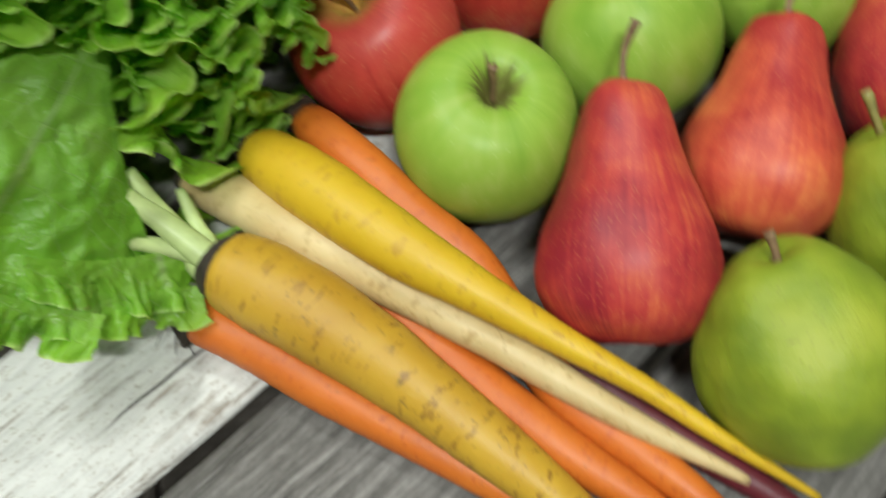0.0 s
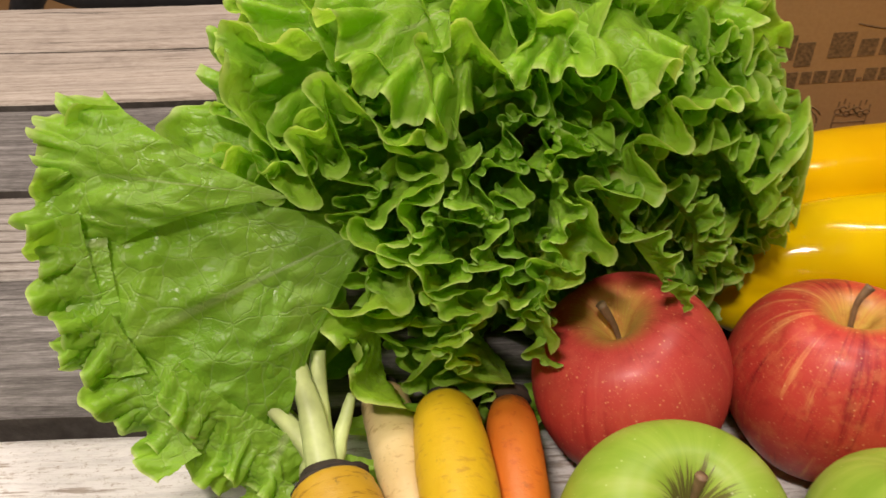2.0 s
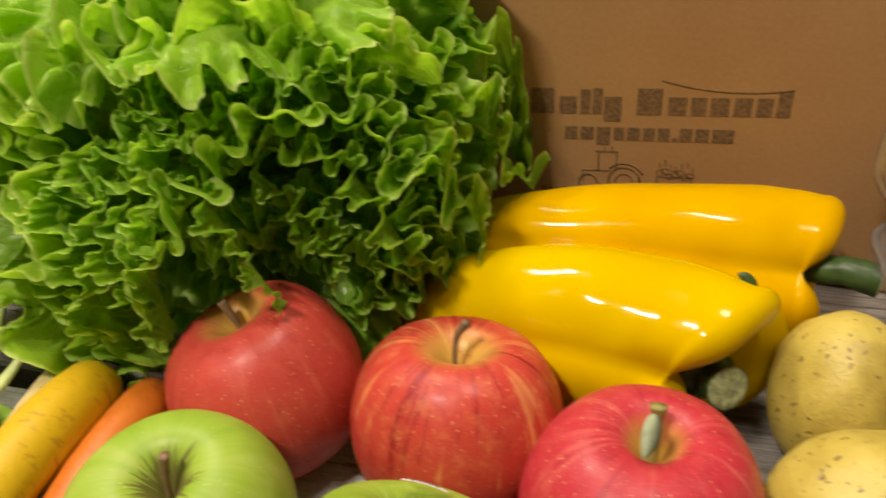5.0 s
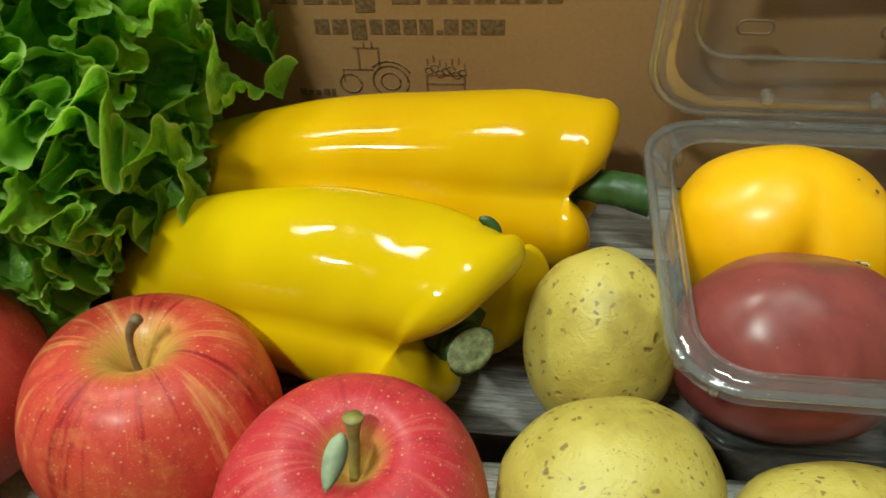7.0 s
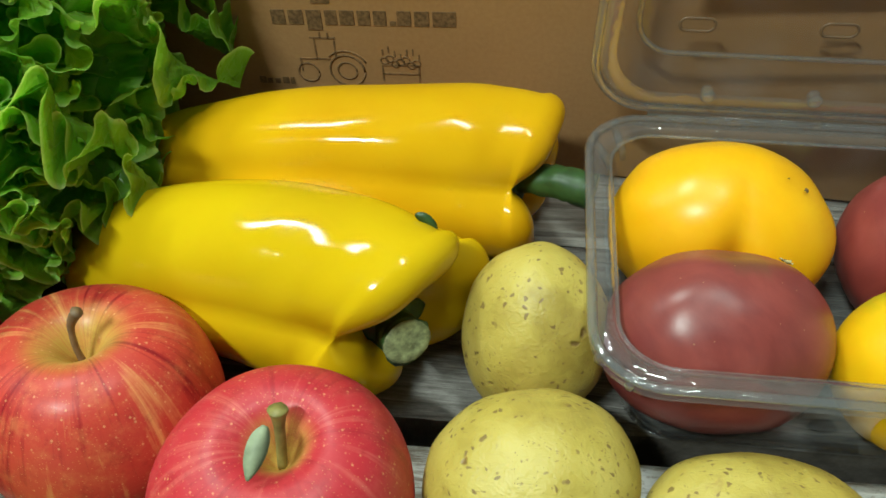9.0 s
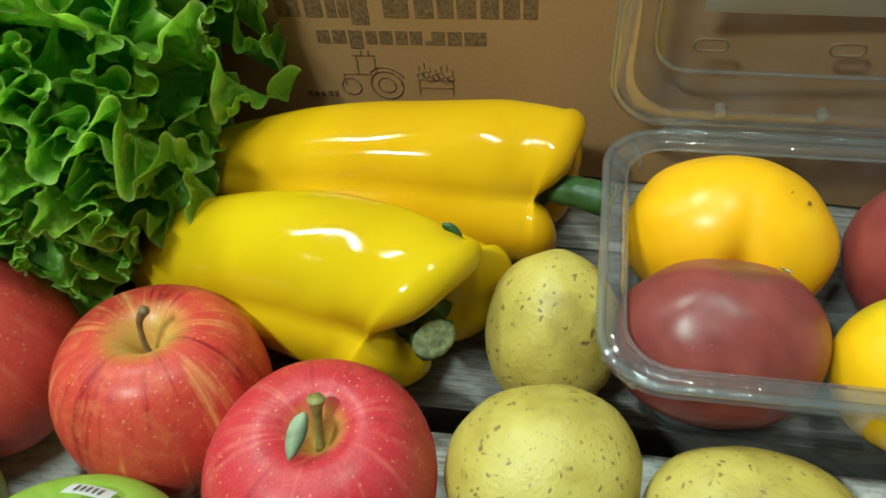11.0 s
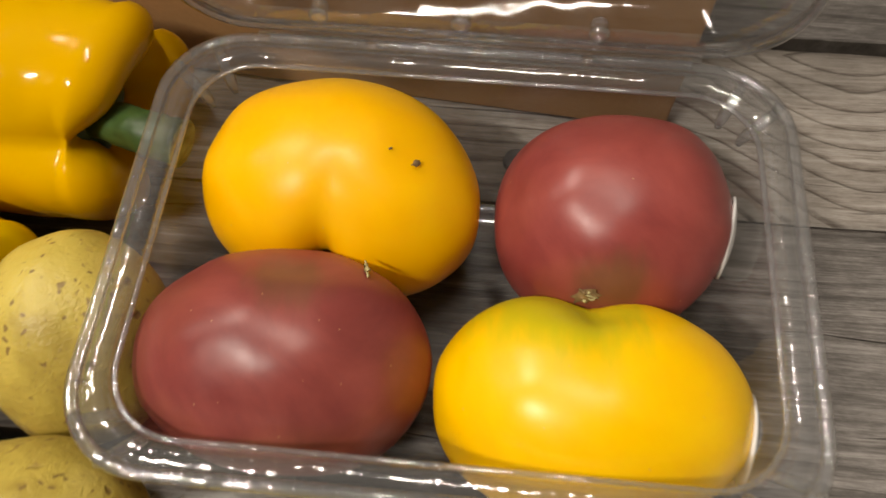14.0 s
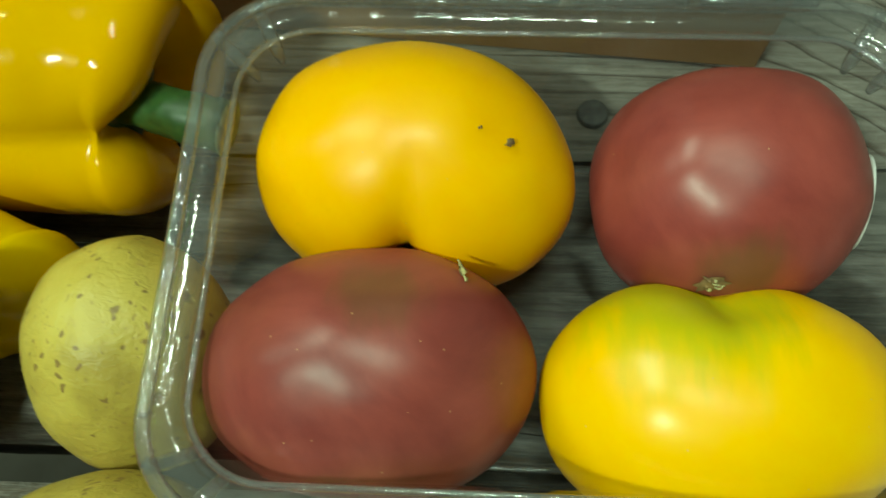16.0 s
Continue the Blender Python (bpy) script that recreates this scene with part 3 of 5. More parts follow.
boards = (
    (-0.33, -0.228, M_WOOD_TAN, -0.28), (-0.228, -0.128, M_WOOD_GREY, -0.30), (-0.128, -0.028, M_WOOD_PALE, -0.27),
    (-0.028, 0.073, M_WOOD_GREY, -0.29), (0.073, 0.1785, M_WOOD_GREY, -0.28), (0.1785, 0.284, M_WOOD_WHITE, -0.30),
    (0.284, 0.387, M_WOOD_GREY, -0.31), (0.387, 0.480, M_WOOD_KNOT, -0.29), (0.480, 0.598, M_WOOD_GREY, -0.27),
    (0.598, 0.700, M_WOOD_TAN, -0.27), (0.700, 0.805, M_WOOD_TAN, -0.30),
)
for i, (y0, y1, mat, left) in enumerate(boards):
    wide = 0.004 if abs(y1 - 0.284) < 0.01 else -0.0052 if abs(y1 - 0.387) < 0.01 else 0.0
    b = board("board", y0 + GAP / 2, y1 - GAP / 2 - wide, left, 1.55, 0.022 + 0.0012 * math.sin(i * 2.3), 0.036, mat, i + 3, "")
    b.parent = table
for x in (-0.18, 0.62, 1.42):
    flat(part("crossbeam", slab(x, x + 0.09, -0.33, 0.80, -0.11, -0.0165, 0.003), M_WOOD_DARK_SHADE, table))
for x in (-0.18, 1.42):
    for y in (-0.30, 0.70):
        flat(part("leg", slab(x, x + 0.09, y, y + 0.09, -0.778, -0.112, 0.004), M_WOOD_DARK_SHADE, table))


def nail(x, y, r):
    bm = lathe([(0, -0.001), (r * 0.98, -0.001), (r, 0.0), (r * 0.9, 0.0011), (0, 0.0014)], 20, 12)
    ob = part("nail_head", bm, M_NAIL)
    ob.matrix_world = pose(x, y, 0.0012)
    return tagged(ob, "flat grey nail head sunk in the board", "nail", "nails in the boards")


nail(0.657, 0.319, 0.0055)
nail(0.662, 0.458, 0.0052)


# ---- cardboard box with print ----
def carton(name, at, size, turn, label, group=""):
    w, d, h = size
    box = thing(name, at, label, "box", group, (0, 0, turn))
    t = 0.004
    flat(part("front_panel", slab(0, w, 0, t, 0, h, 0.0012), M_CARD, box))
    flat(part("back_panel", slab(0, w, d - t, d, 0, h, 0.0012), M_CARD, box))
    flat(part("side_panel", slab(0, t, t, d - t, 0, h, 0.0012), M_CARD, box))
    flat(part("side_panel", slab(w - t, w, t, d - t, 0, h, 0.0012), M_CARD, box))
    flat(part("bottom_panel", slab(t, w - t, t, d - t, 0, t), M_CARD, box))
    half = d / 2 - 0.001
    flat(part("top_flap", slab(0, w, 0, half, h + 0.0005, h + t, 0.001), M_CARD, box))
    flat(part("top_flap", slab(0, w, d - half, d, h + 0.0005, h + t, 0.001), M_CARD, box))
    return box


BOX_X, BOX_Y, BOX_W, BOX_H = 0.165, 0.4815, 0.553, 0.30
box = carton("cardboard_box", (BOX_X, BOX_Y, 0.0015), (BOX_W, 0.28, BOX_H), 0.0, "brown corrugated cardboard box with faded brown print standing on the boards")


def ink(parent, name, x, z, w, h, mat, slope=0.075):
    """A printed bar on the front of the box: x, z of its lower left corner in the world."""
    bm = bmesh.new()
    c, s = math.cos(slope), math.sin(slope)
    pts = []
    for px, pz in ((0, 0), (w, 0), (w, h), (0, h)):
        pts.append((x - BOX_X + px * c - pz * s * 0.2, z - 0.0015 + px * s + pz * c))
    front = [bm.verts.new((a, -0.0004, b)) for a, b in pts]
    back = [bm.verts.new((a, 0.0005, b)) for a, b in pts]
    bm.faces.new(front)
    for i in range(4):
        j = (i + 1) % 4
        bm.faces.new((front[i], back[i], back[j], front[j]))
    bmesh.ops.recalc_face_normals(bm, faces=bm.faces)
    return flat(part(name, bm, mat, parent))


def print_line(x, z, length, tall, widths, highs, drops, mat):
    """A line of plain bars in place of a printed name."""
    unit = length / sum(widths)
    pos = 0.0
    for w, h, d in zip(widths, highs, drops):
        if h > 0:
            ink(box, "print_bar", x + pos * unit, z + pos * unit * 0.075 - d * tall, w * unit * 0.80, (h + d) * tall, mat)
        pos += w


print_line(0.375, 0.0905, 0.137, 0.0150, (1.25, 0.9, 0.5, 0.5, 0.9, 0.45, 1.25, 0.9, 0.75, 0.9, 0.85, 0.75, 0.65),
           (1, 0.68, 0.95, 1, 0.68, 0, 1, 0.68, 0.68, 0.68, 0.68, 0.68, 0.9), (0, 0, 0, 0, 0.28, 0, 0, 0, 0, 0, 0, 0, 0), M_INK)
print_line(0.395, 0.0765, 0.093, 0.0085, (0.95, 1, 1, 0.8, 0.95, 0.85, 0.85, 0.4, 0.9, 0.95, 1.5),
           (0.9, 0.9, 0.9, 0.9, 0.9, 0.9, 0.9, 0.25, 0.9, 0.9, 0.9), (0, 0, 0.35, 0, 0, 0, 0, 0, 0, 0, 0), M_INK)


def arc(parent, cx, cz, r, a0, a1, thick, mat, n=18):
    bm = bmesh.new()
    rings = []
    for i in range(n + 1):
        a = radians(a0 + (a1 - a0) * i / n)
        rings.append([bm.verts.new((cx - BOX_X + q * math.cos(a), y, cz - 0.0015 + q * math.sin(a)))
                      for q, y in ((r, -0.0004), (r + thick, -0.0004), (r + thick, 0.0005), (r, 0.0005))])
    grid_faces(bm, rings, True, (True, True))
    bmesh.ops.recalc_face_normals(bm, faces=bm.faces)
    return part("print_line", bm, mat, parent)


# drawn tractor, crates and flourish, as thin printed lines
arc(box, 0.4300, 0.0530, 0.0085, 0, 360, 0.0010, M_INK_LIGHT)
arc(box, 0.4300, 0.0530, 0.0045, 0, 360, 0.0008, M_INK_LIGHT)
arc(box, 0.4095, 0.0500, 0.0050, 0, 360, 0.0009, M_INK_LIGHT)
arc(box, 0.4300, 0.0530, 0.0110, 30, 140, 0.0009, M_INK_LIGHT)
for x, z, w, h in ((0.406, 0.0575, 0.016, 0.0008), (0.406, 0.0505, 0.0008, 0.007), (0.4145, 0.058, 0.0008, 0.012), (0.4125, 0.0700, 0.013, 0.0008),
                   (0.4245, 0.0605, 0.0008, 0.0095), (0.448, 0.0530, 0.019, 0.0008), (0.448, 0.0580, 0.019, 0.0008), (0.448, 0.0490, 0.0008, 0.0090),
                   (0.4665, 0.0500, 0.0008, 0.0090), (0.4175, 0.0705, 0.0008, 0.0035), (0.4215, 0.0705, 0.0008, 0.0035)):
    ink(box, "print_line", x, z, w, h, M_INK_LIGHT)
for i in range(7):
    arc(box, 0.4495 + 0.0027 * i, 0.0610 + 0.0016 * math.sin(i * 2.1), 0.0016, 0, 360, 0.0006, M_INK_LIGHT, 10)
for i in range(7):
    ink(box, "print_line", 0.4485 + 0.0030 * i, 0.0640 + 0.002 * math.sin(i * 1.7), 0.0007, 0.0035, M_INK_LIGHT, 0.075 + 0.25 * math.sin(i))
arc(box, 0.4775, 0.2560, 0.1440, 257, 283, 0.0007, M_INK)
for i, (w, h) in enumerate(((0.0035, 0.004), (0.0028, 0.003), (0.0028, 0.003), (0.0032, 0.004), (0.002, 0.004))):
    ink(box, "print_bar", 0.382 + i * 0.0042, 0.0405 + i * 0.0003, w, h, M_INK)

# ---- boxes behind, on the floor ----
def far_boxes():
    a = carton("cardboard_box", (-1.655, 1.60, -0.47), (0.395, 0.45, 0.42), 0, "plain brown cardboard box with a white label, stacked", "stacked boxes behind")
    flat(part("paper_label", slab(0.148, 0.250, -0.0015, 0.0, 0.155, 0.30), M_PAPER_REFLECTION, a, "white paper shipping label"))
    carton("cardboard_box", (-1.700, 1.58, -0.7985), (0.45, 0.45, 0.32), 0, "plain brown cardboard box under another box", "stacked boxes behind")
    carton("cardboard_box", (-2.16, 1.62, -0.7985), (0.44, 0.45, 0.32), 0, "plain brown cardboard box at the bottom of a stack", "stacked boxes behind")
    carton("cardboard_box", (-2.08, 1.61, -0.47), (0.41, 0.45, 0.36), 0, "plain brown cardboard box on top of another", "stacked boxes behind")
    carton("cardboard_box", (-1.20, 2.02, -0.7985), (0.75, 0.5, 0.95), 0, "large brown cardboard box standing in shade", "stacked boxes behind")
    # coiled dark hose lying behind the table
    hose = part("rubber_hose", tube([(-0.86, 1.62, -0.77), (-0.66, 1.55, -0.30), (-0.50, 1.5, -0.262), (-0.30, 1.5, -0.262), (-0.1, 1.55, -0.30), (0.1, 1.62, -0.77)],
                                    [0.03] * 6, 14, 40), M_BLACK)
    tagged(hose, "thick black rubber hose behind the boards", "hose")


far_boxes()

# ---- fruit ----
APPLE = [(0, 0.50), (0.05, 0.52), (0.12, 0.64), (0.22, 0.79), (0.36, 0.88), (0.54, 0.87), (0.74, 0.75), (0.91, 0.48), (1.0, 0.10),
         (0.97, -0.27), (0.85, -0.60), (0.66, -0.83), (0.48, -0.92), (0.30, -0.89), (0.14, -0.80), (0, -0.76)]


def apple(at, r, tall, tilt, mat, seed, label, stem, stem_mat, group, lobes=0.02):
    """An apple at its centre; tilt: rx, ry, rz of its axis; stem: points above the hollow, in units of r."""
    rng = random.Random(seed)
    ph = rng.random() * 6

    def deform(p):
        a = math.atan2(p.y, p.x)
        low = max(0.0, -p.z / r)
        f = 1 + lobes * math.cos(5 * a + ph) * (0.3 + low) + 0.03 * math.cos(a + ph * 2) + 0.02 * math.cos(2 * a - ph)
        h = p.z * tall * (1 + 0.05 * math.cos(a - ph) * (1 if p.z > 0 else 0.5))
        return Vector((p.x * f, p.y * f, h))

    body = part("apple", lathe(APPLE, 56, 48, r, deform), mat)
    body.matrix_world = pose(*at, *tilt)
    tagged(body, label, "apple", group)
    if stem:
        pts = [Vector(q) * r for q in stem]
        n = len(pts)
        thick = 1.45 if stem_mat is M_STEM_OLIVE else 1.0
        part("stem", tube(pts, [0.0011 * thick] * (n - 2) + [0.0013 * thick, 0.0022 * thick], 10, 18, 0.2, seed), stem_mat, body)
    return body


a = apple((0.303, 0.288, 0.0405), 0.0415, 0.98, (-8, -16, 20), M_APPLE_A, 1, "coral red apple with a sunken stem beside the lettuce",
          [(0, 0, 0.48), (-0.02, 0.0, 0.75), (-0.08, 0.02, 1.02)], M_STEM_BROWN, "red apples")
b = apple((0.388, 0.288, 0.0400), 0.0430, 0.95, (-8, 3, 0), M_APPLE_B, 2, "red and yellow striped apple with a bent stem",
          [(0, 0, 0.48), (-0.03, 0.0, 0.70), (-0.03, 0.02, 0.92), (0.05, 0.04, 1.08)], M_STEM_BROWN, "red apples")
c = apple((0.466, 0.266, 0.0395), 0.0425, 0.93, (-6, 2, 0), M_APPLE_C, 3, "crimson apple with a dry leaflet on its stem",
          [(0, 0, 0.46), (0.0, 0.03, 0.70), (-0.01, 0.08, 0.88), (-0.02, 0.11, 1.0)], M_STEM_OLIVE, "red apples")
g1 = apple((0.309, 0.213, 0.0375), 0.0415, 0.90, (6, 2, 0), M_APPLE_G, 4, "bright green apple with a brown rayed hollow",
           [(0, 0, 0.48), (0.0, 0.03, 0.72), (0.02, 0.09, 0.93)], M_STEM_BROWN, "green apples")
g2 = apple((0.394, 0.209, 0.0375), 0.0415, 0.90, (-14, 26, 60), M_APPLE_G, 5, "pale green apple with a small paper sticker", None, None, "green apples")
g3 = apple((0.482, 0.184, 0.0375), 0.0410, 0.92, (-10, 8, 0), M_APPLE_G, 6, "pale green apple behind the red pears",
           [(0, 0, 0.48), (0.02, 0.03, 0.72), (0.05, 0.02, 0.9)], M_STEM_BROWN, "green apples")


def leaflet(points, width, mat, parent, name="leaflet"):
    bm = bmesh.new()
    line = spline(points, 10)
    rings = []
    for i, p in enumerate(line):
        w = width * math.sin(math.pi * min(0.98, 0.06 + 0.92 * i / 10)) ** 0.8
        d = (line[min(i + 1, 10)] - line[max(i - 1, 0)]).normalized()
        s = d.cross(Vector((0.2, -0.8, 0.5))).normalized()
        nrm = s.cross(d)
        rings.append([bm.verts.new(p + s * w * q + nrm * (abs(q) * w * 0.35 + e)) for q, e in ((-1, 0), (0, 0.0002), (1, 0), (0, -0.0004))])
    grid_faces(bm, rings, True, (True, True))
    bmesh.ops.recalc_face_normals(bm, faces=bm.faces)
    return part(name, bm, mat, parent)


leaflet([(-0.0015, -0.0030, 0.0445), (-0.0020, -0.0070, 0.0432), (-0.0025, -0.0120, 0.0402), (-0.0032, -0.0165, 0.0362)], 0.0032, M_LEAFLET, c)

# small sticker on the pale green apple
def sticker(at, normal, w, h, label):
    z = Vector(normal).normalized()
    x = Vector((1, 0.25, 0)).cross(z).cross(z).normalized() * -1
    y = z.cross(x)
    bm = bmesh.new()
    rings = []
    n, m = 10, 6
    for i in range(n + 1):
        ring = []
        for j in range(m + 1):
            u, v = (i / n - 0.5) * w, (j / m - 0.5) * h
            ring.append(bm.verts.new(Vector(at) + x * u + y * v - z * (u * u + v * v) * 12))
        rings.append(ring)
    grid_faces(bm, rings, False)
    st = tagged(part("fruit_sticker", bm, M_PAPER_REFLECTION), label, "sticker")
    bars = bmesh.new()
    for i in range(5):
        u0 = -0.3 * w + i * 0.13 * w
        q = [bars.verts.new(Vector(at) + x * u + y * v - z * (u * u + v * v) * 12 + z * 0.0003) for u, v in ((u0, -0.3 * h), (u0 + 0.06 * w, -0.3 * h), (u0 + 0.06 * w, 0.25 * h), (u0, 0.25 * h))]
        bars.faces.new(q)
    flat(part("print_bar", bars, M_NAIL, st))
    return st


sticker((0.396, 0.2345, 0.0655), (0.05, 0.75, 0.66), 0.016, 0.009, "small white paper sticker on the pale green apple")

PEAR = [(0, 1.74), (0.10, 1.79), (0.24, 1.77), (0.40, 1.66), (0.49, 1.45), (0.56, 1.18), (0.66, 0.86), (0.82, 0.50), (0.95, 0.14), (1.0, -0.18),
        (0.95, -0.50), (0.78, -0.80), (0.55, -0.96), (0.34, -1.0), (0.16, -0.94), (0, -0.86)]
PEAR_SHORT = [(0, 0.98), (0.06, 0.98), (0.14, 1.03), (0.28, 1.06), (0.44, 1.0), (0.60, 0.86), (0.78, 0.62), (0.93, 0.28), (1.0, -0.10),
              (0.95, -0.45), (0.80, -0.74), (0.56, -0.94), (0.34, -1.0), (0.16, -0.93), (0, -0.86)]


def pear(base, tip, r, profile, mat, seed, label, group, stem, stem_mat, lump=0.05):
    """A pear whose fat middle is at base and whose neck points to tip."""
    axis = Vector(tip) - Vector(base)

    def deform(p):
        q = p / r
        k1 = noise.noise(q * 1.2 + Vector((seed * 5.3, 0, 0)))
        k2 = noise.noise(q * 2.7 + Vector((0, seed * 3.1, 0)))
        return p * (1 + lump * k1 + lump * 0.45 * k2)

    ob = part("pear", lathe(profile, 52, 48, r, deform), mat)
    ob.matrix_world = Matrix.Translation(base) @ axis.to_track_quat("Z", "Y").to_matrix().to_4x4()
    tagged(ob, label, "pear", group)
    pts = [Vector(q) * r for q in stem]
    part("stem", tube(pts, [0.0022] + [0.0015] * (len(pts) - 2) + [0.0023], 10, 18, 0.2, seed), stem_mat, ob)
    return ob


pear((0.3105, 0.1295, 0.0375), (0.3465, 0.172, 0.066), 0.0375, PEAR, M_PEAR_R, 1, "red pear with a long bent brown stem", "red pears",
     [(0, 0, 1.70), (0.02, 0.02, 1.92), (0.0, 0.08, 2.18), (-0.10, 0.20, 2.44)], M_STEM_BROWN)
pear((0.388, 0.124, 0.0355), (0.436, 0.160, 0.066), 0.0350, PEAR, M_PEAR_O, 2, "orange-red pear leaning beside another red pear", "red pears",
     [(0, 0, 1.70), (0.02, 0.02, 1.90), (0.0, 0.06, 2.15)], M_STEM_BROWN)
pear((0.480, 0.112, 0.0355), (0.50, 0.150, 0.066), 0.0355, PEAR, M_PEAR_R, 3, "dull red pear behind the green pears", "red pears",
     [(0, 0, 1.70), (0.02, 0.02, 1.90), (0.0, 0.06, 2.15)], M_STEM_BROWN)
pear((0.3265, 0.058, 0.0375), (0.334, 0.083, 0.061), 0.0385, PEAR_SHORT, M_PEAR_G, 4, "lumpy yellow-green pear with a short dark stem", "green pears",
     [(0, 0, 0.93), (0.0, 0.02, 1.08), (0.02, 0.02, 1.27)], M_STEM_BROWN, 0.07)
pear((0.414, 0.062, 0.0385), (0.412, 0.098, 0.062), 0.0385, PEAR_SHORT, M_PEAR_G, 5, "yellow-green pear with a thin green stem", "green pears",
     [(0, 0, 0.93), (0.0, 0.05, 1.15), (-0.05, 0.1, 1.5)], M_STEM_OLIVE, 0.06)


# ---- potatoes ----
def blob(semi, seed, lump=0.05, freq=1.4, dents=(), seg=56, rows=40, full=2.0):
    bm = bmesh.new()
    rings = []
    for i in range(rows + 1):
        th = math.pi * (0.004 + 0.992 * i / rows)
        ring = []
        for j in range(seg):
            a = 2 * math.pi * j / seg
            d = Vector((math.sin(th) * math.cos(a), math.sin(th) * math.sin(a), math.cos(th)))
            f = 1 + lump * noise.noise(d * freq + Vector((seed * 4.7, seed, 0))) + lump * 0.4 * noise.noise(d * freq * 2.4 + Vector((seed, 8, 0)))
            for way, along, depth, wide, lengthy in dents:
                w, l = Vector(way).normalized(), Vector(along)
                l = (l - w * l.dot(w)).normalized()
                s = w.cross(l)
                if d.dot(w) > 0:
                    f -= depth * min(1.0, d.dot(w) / 0.35) ** 2 * math.exp(-abs(d.dot(s) / wide) ** 1.5 - (d.dot(l) / lengthy) ** 2)
            f *= (abs(d.x) ** full + abs(d.y) ** full + abs(d.z) ** full) ** (-1 / full)
            ring.append(bm.verts.new((d.x * f * semi[0], d.y * f * semi[1], d.z * f * semi[2])))
        rings.append(ring)
    grid_faces(bm, rings, True, (True, True))
    bmesh.ops.recalc_face_normals(bm, faces=bm.faces)
    return bm


def potato(at, semi, turn, seed, label):
    ob = part("potato", blob(semi, seed, 0.045, 1.2, full=2.1), M_POTATO)
    ob.matrix_world = pose(*at, *turn)
    return tagged(ob, label, "potato", "potatoes")


potato((0.5385, 0.3500, 0.0345), (0.0280, 0.0295, 0.0360), (-18, 10, 20), 1, "small speckled yellow potato standing on end by the plastic punnet")
potato((0.5440, 0.2870, 0.0330), (0.0365, 0.0330, 0.0325), (0, -8, 10), 2, "round speckled yellow potato")
potato((0.6210, 0.2830, 0.0265), (0.0400, 0.0300, 0.0270), (0, 6, 4), 3, "oval yellow potato with a brown eye")
potato((0.7120, 0.2880, 0.0290), (0.0440, 0.0310, 0.0290), (4, -6, 6), 4, "scuffed oval yellow potato")


# ---- tomatoes in the punnet ----
def tomato(at, semi, turn, mat, seed, dents, label):
    ob = part("tomato", blob(semi, seed, 0.05, 1.0, dents, 72, 52, 2.12), mat)
    ob.matrix_world = pose(*at, *turn)
    return tagged(ob, label, "tomato", "tomatoes in the punnet")


y1 = tomato((0.6085, 0.4085, 0.0430), (0.0445, 0.0345, 0.0375), (0, 4, 3), M_TOM_Y, 1,
            [((-0.02, -0.86, 0.05), (0, 0.0, 1), 0.33, 0.13, 0.55), ((-0.02, -0.9, -0.4), (0, 0, 1), 0.22, 0.3, 0.5)], "big golden heirloom tomato with a deep crease")
r1 = tomato((0.6045, 0.3510, 0.0430), (0.0420, 0.0325, 0.0375), (0, 2, 5), M_TOM_R, 2,
            [((0.1, 0.5, 0.9), (1, 0, 0), 0.05, 0.3, 0.4)], "dusky red heirloom tomato with green-brown shoulders")
r2 = tomato((0.6945, 0.4120, 0.0425), (0.0370, 0.0340, 0.0365), (8, 6, 12), M_TOM_R2, 3,
            [((-0.15, -0.85, -0.30), (1, 0, 0), 0.20, 0.16, 0.35)], "dusky red heirloom tomato with a corky scar")
y2 = tomato((0.6930, 0.3530, 0.0400), (0.0455, 0.0325, 0.0355), (0, 3, 4), M_TOM_YG, 4,
            [((-0.08, 0.70, 0.55), (0, 1, -0.8), 0.20, 0.26, 0.6)], "golden heirloom tomato streaked green at the shoulder")


def scar(parent, at, size, seed, mat, name="scar"):
    bm = bmesh.new()
    rng = random.Random(seed)
    n = 14
    z = Vector(at).normalized()
    x = z.orthogonal().normalized()
    y = z.cross(x)
    ring = [bm.verts.new(Vector(at) + (x * math.cos(6.283 * i / n) * size[0] + y * math.sin(6.283 * i / n) * size[1]) * rng.uniform(0.55, 1.1)) for i in range(n)]
    mid = bm.verts.new(Vector(at) + z * 0.0007)
    for i in range(n):
        bm.faces.new((ring[i], ring[(i + 1) % n], mid))
    bmesh.ops.recalc_face_normals(bm, faces=bm.faces)
    return part(name, bm, mat, parent)


# corky stem end of the far red tomato, and the dry bits on the near one
SPOT = Vector((-0.0150, -0.0278, 0.0172))
AWAY = SPOT.normalized()
ACROSS = Vector((0.9, -0.3, 0.2))
ACROSS = (ACROSS - AWAY * ACROSS.dot(AWAY)).normalized()
OVER = AWAY.cross(ACROSS)
scar(r2, SPOT + AWAY * 0.0004, (0.0050, 0.0028), 8, M_SCAR, "stem_scar")
rng = random.Random(31)
for i in range(8):
    a = rng.uniform(0, 6.283)
    reach = rng.uniform(0.0020, 0.0042)
    out = ACROSS * math.cos(a) * 1.6 + OVER * math.sin(a) * 0.6
    bend = ACROSS * rng.uniform(-0.001, 0.001) + OVER * rng.uniform(-0.001, 0.001)
    part("dry_sepal", tube([SPOT - AWAY * 0.0005, SPOT + out * reach * 0.5 + AWAY * 0.0009 + bend, SPOT + out * reach + AWAY * rng.uniform(-0.0006, 0.0006)],
                           [0.0008, 0.0006, 0.0002], 6, 8, 0.4, i, 0.5), M_PETAL if i % 2 else M_SCAR, r2, "dry sepal remnant")
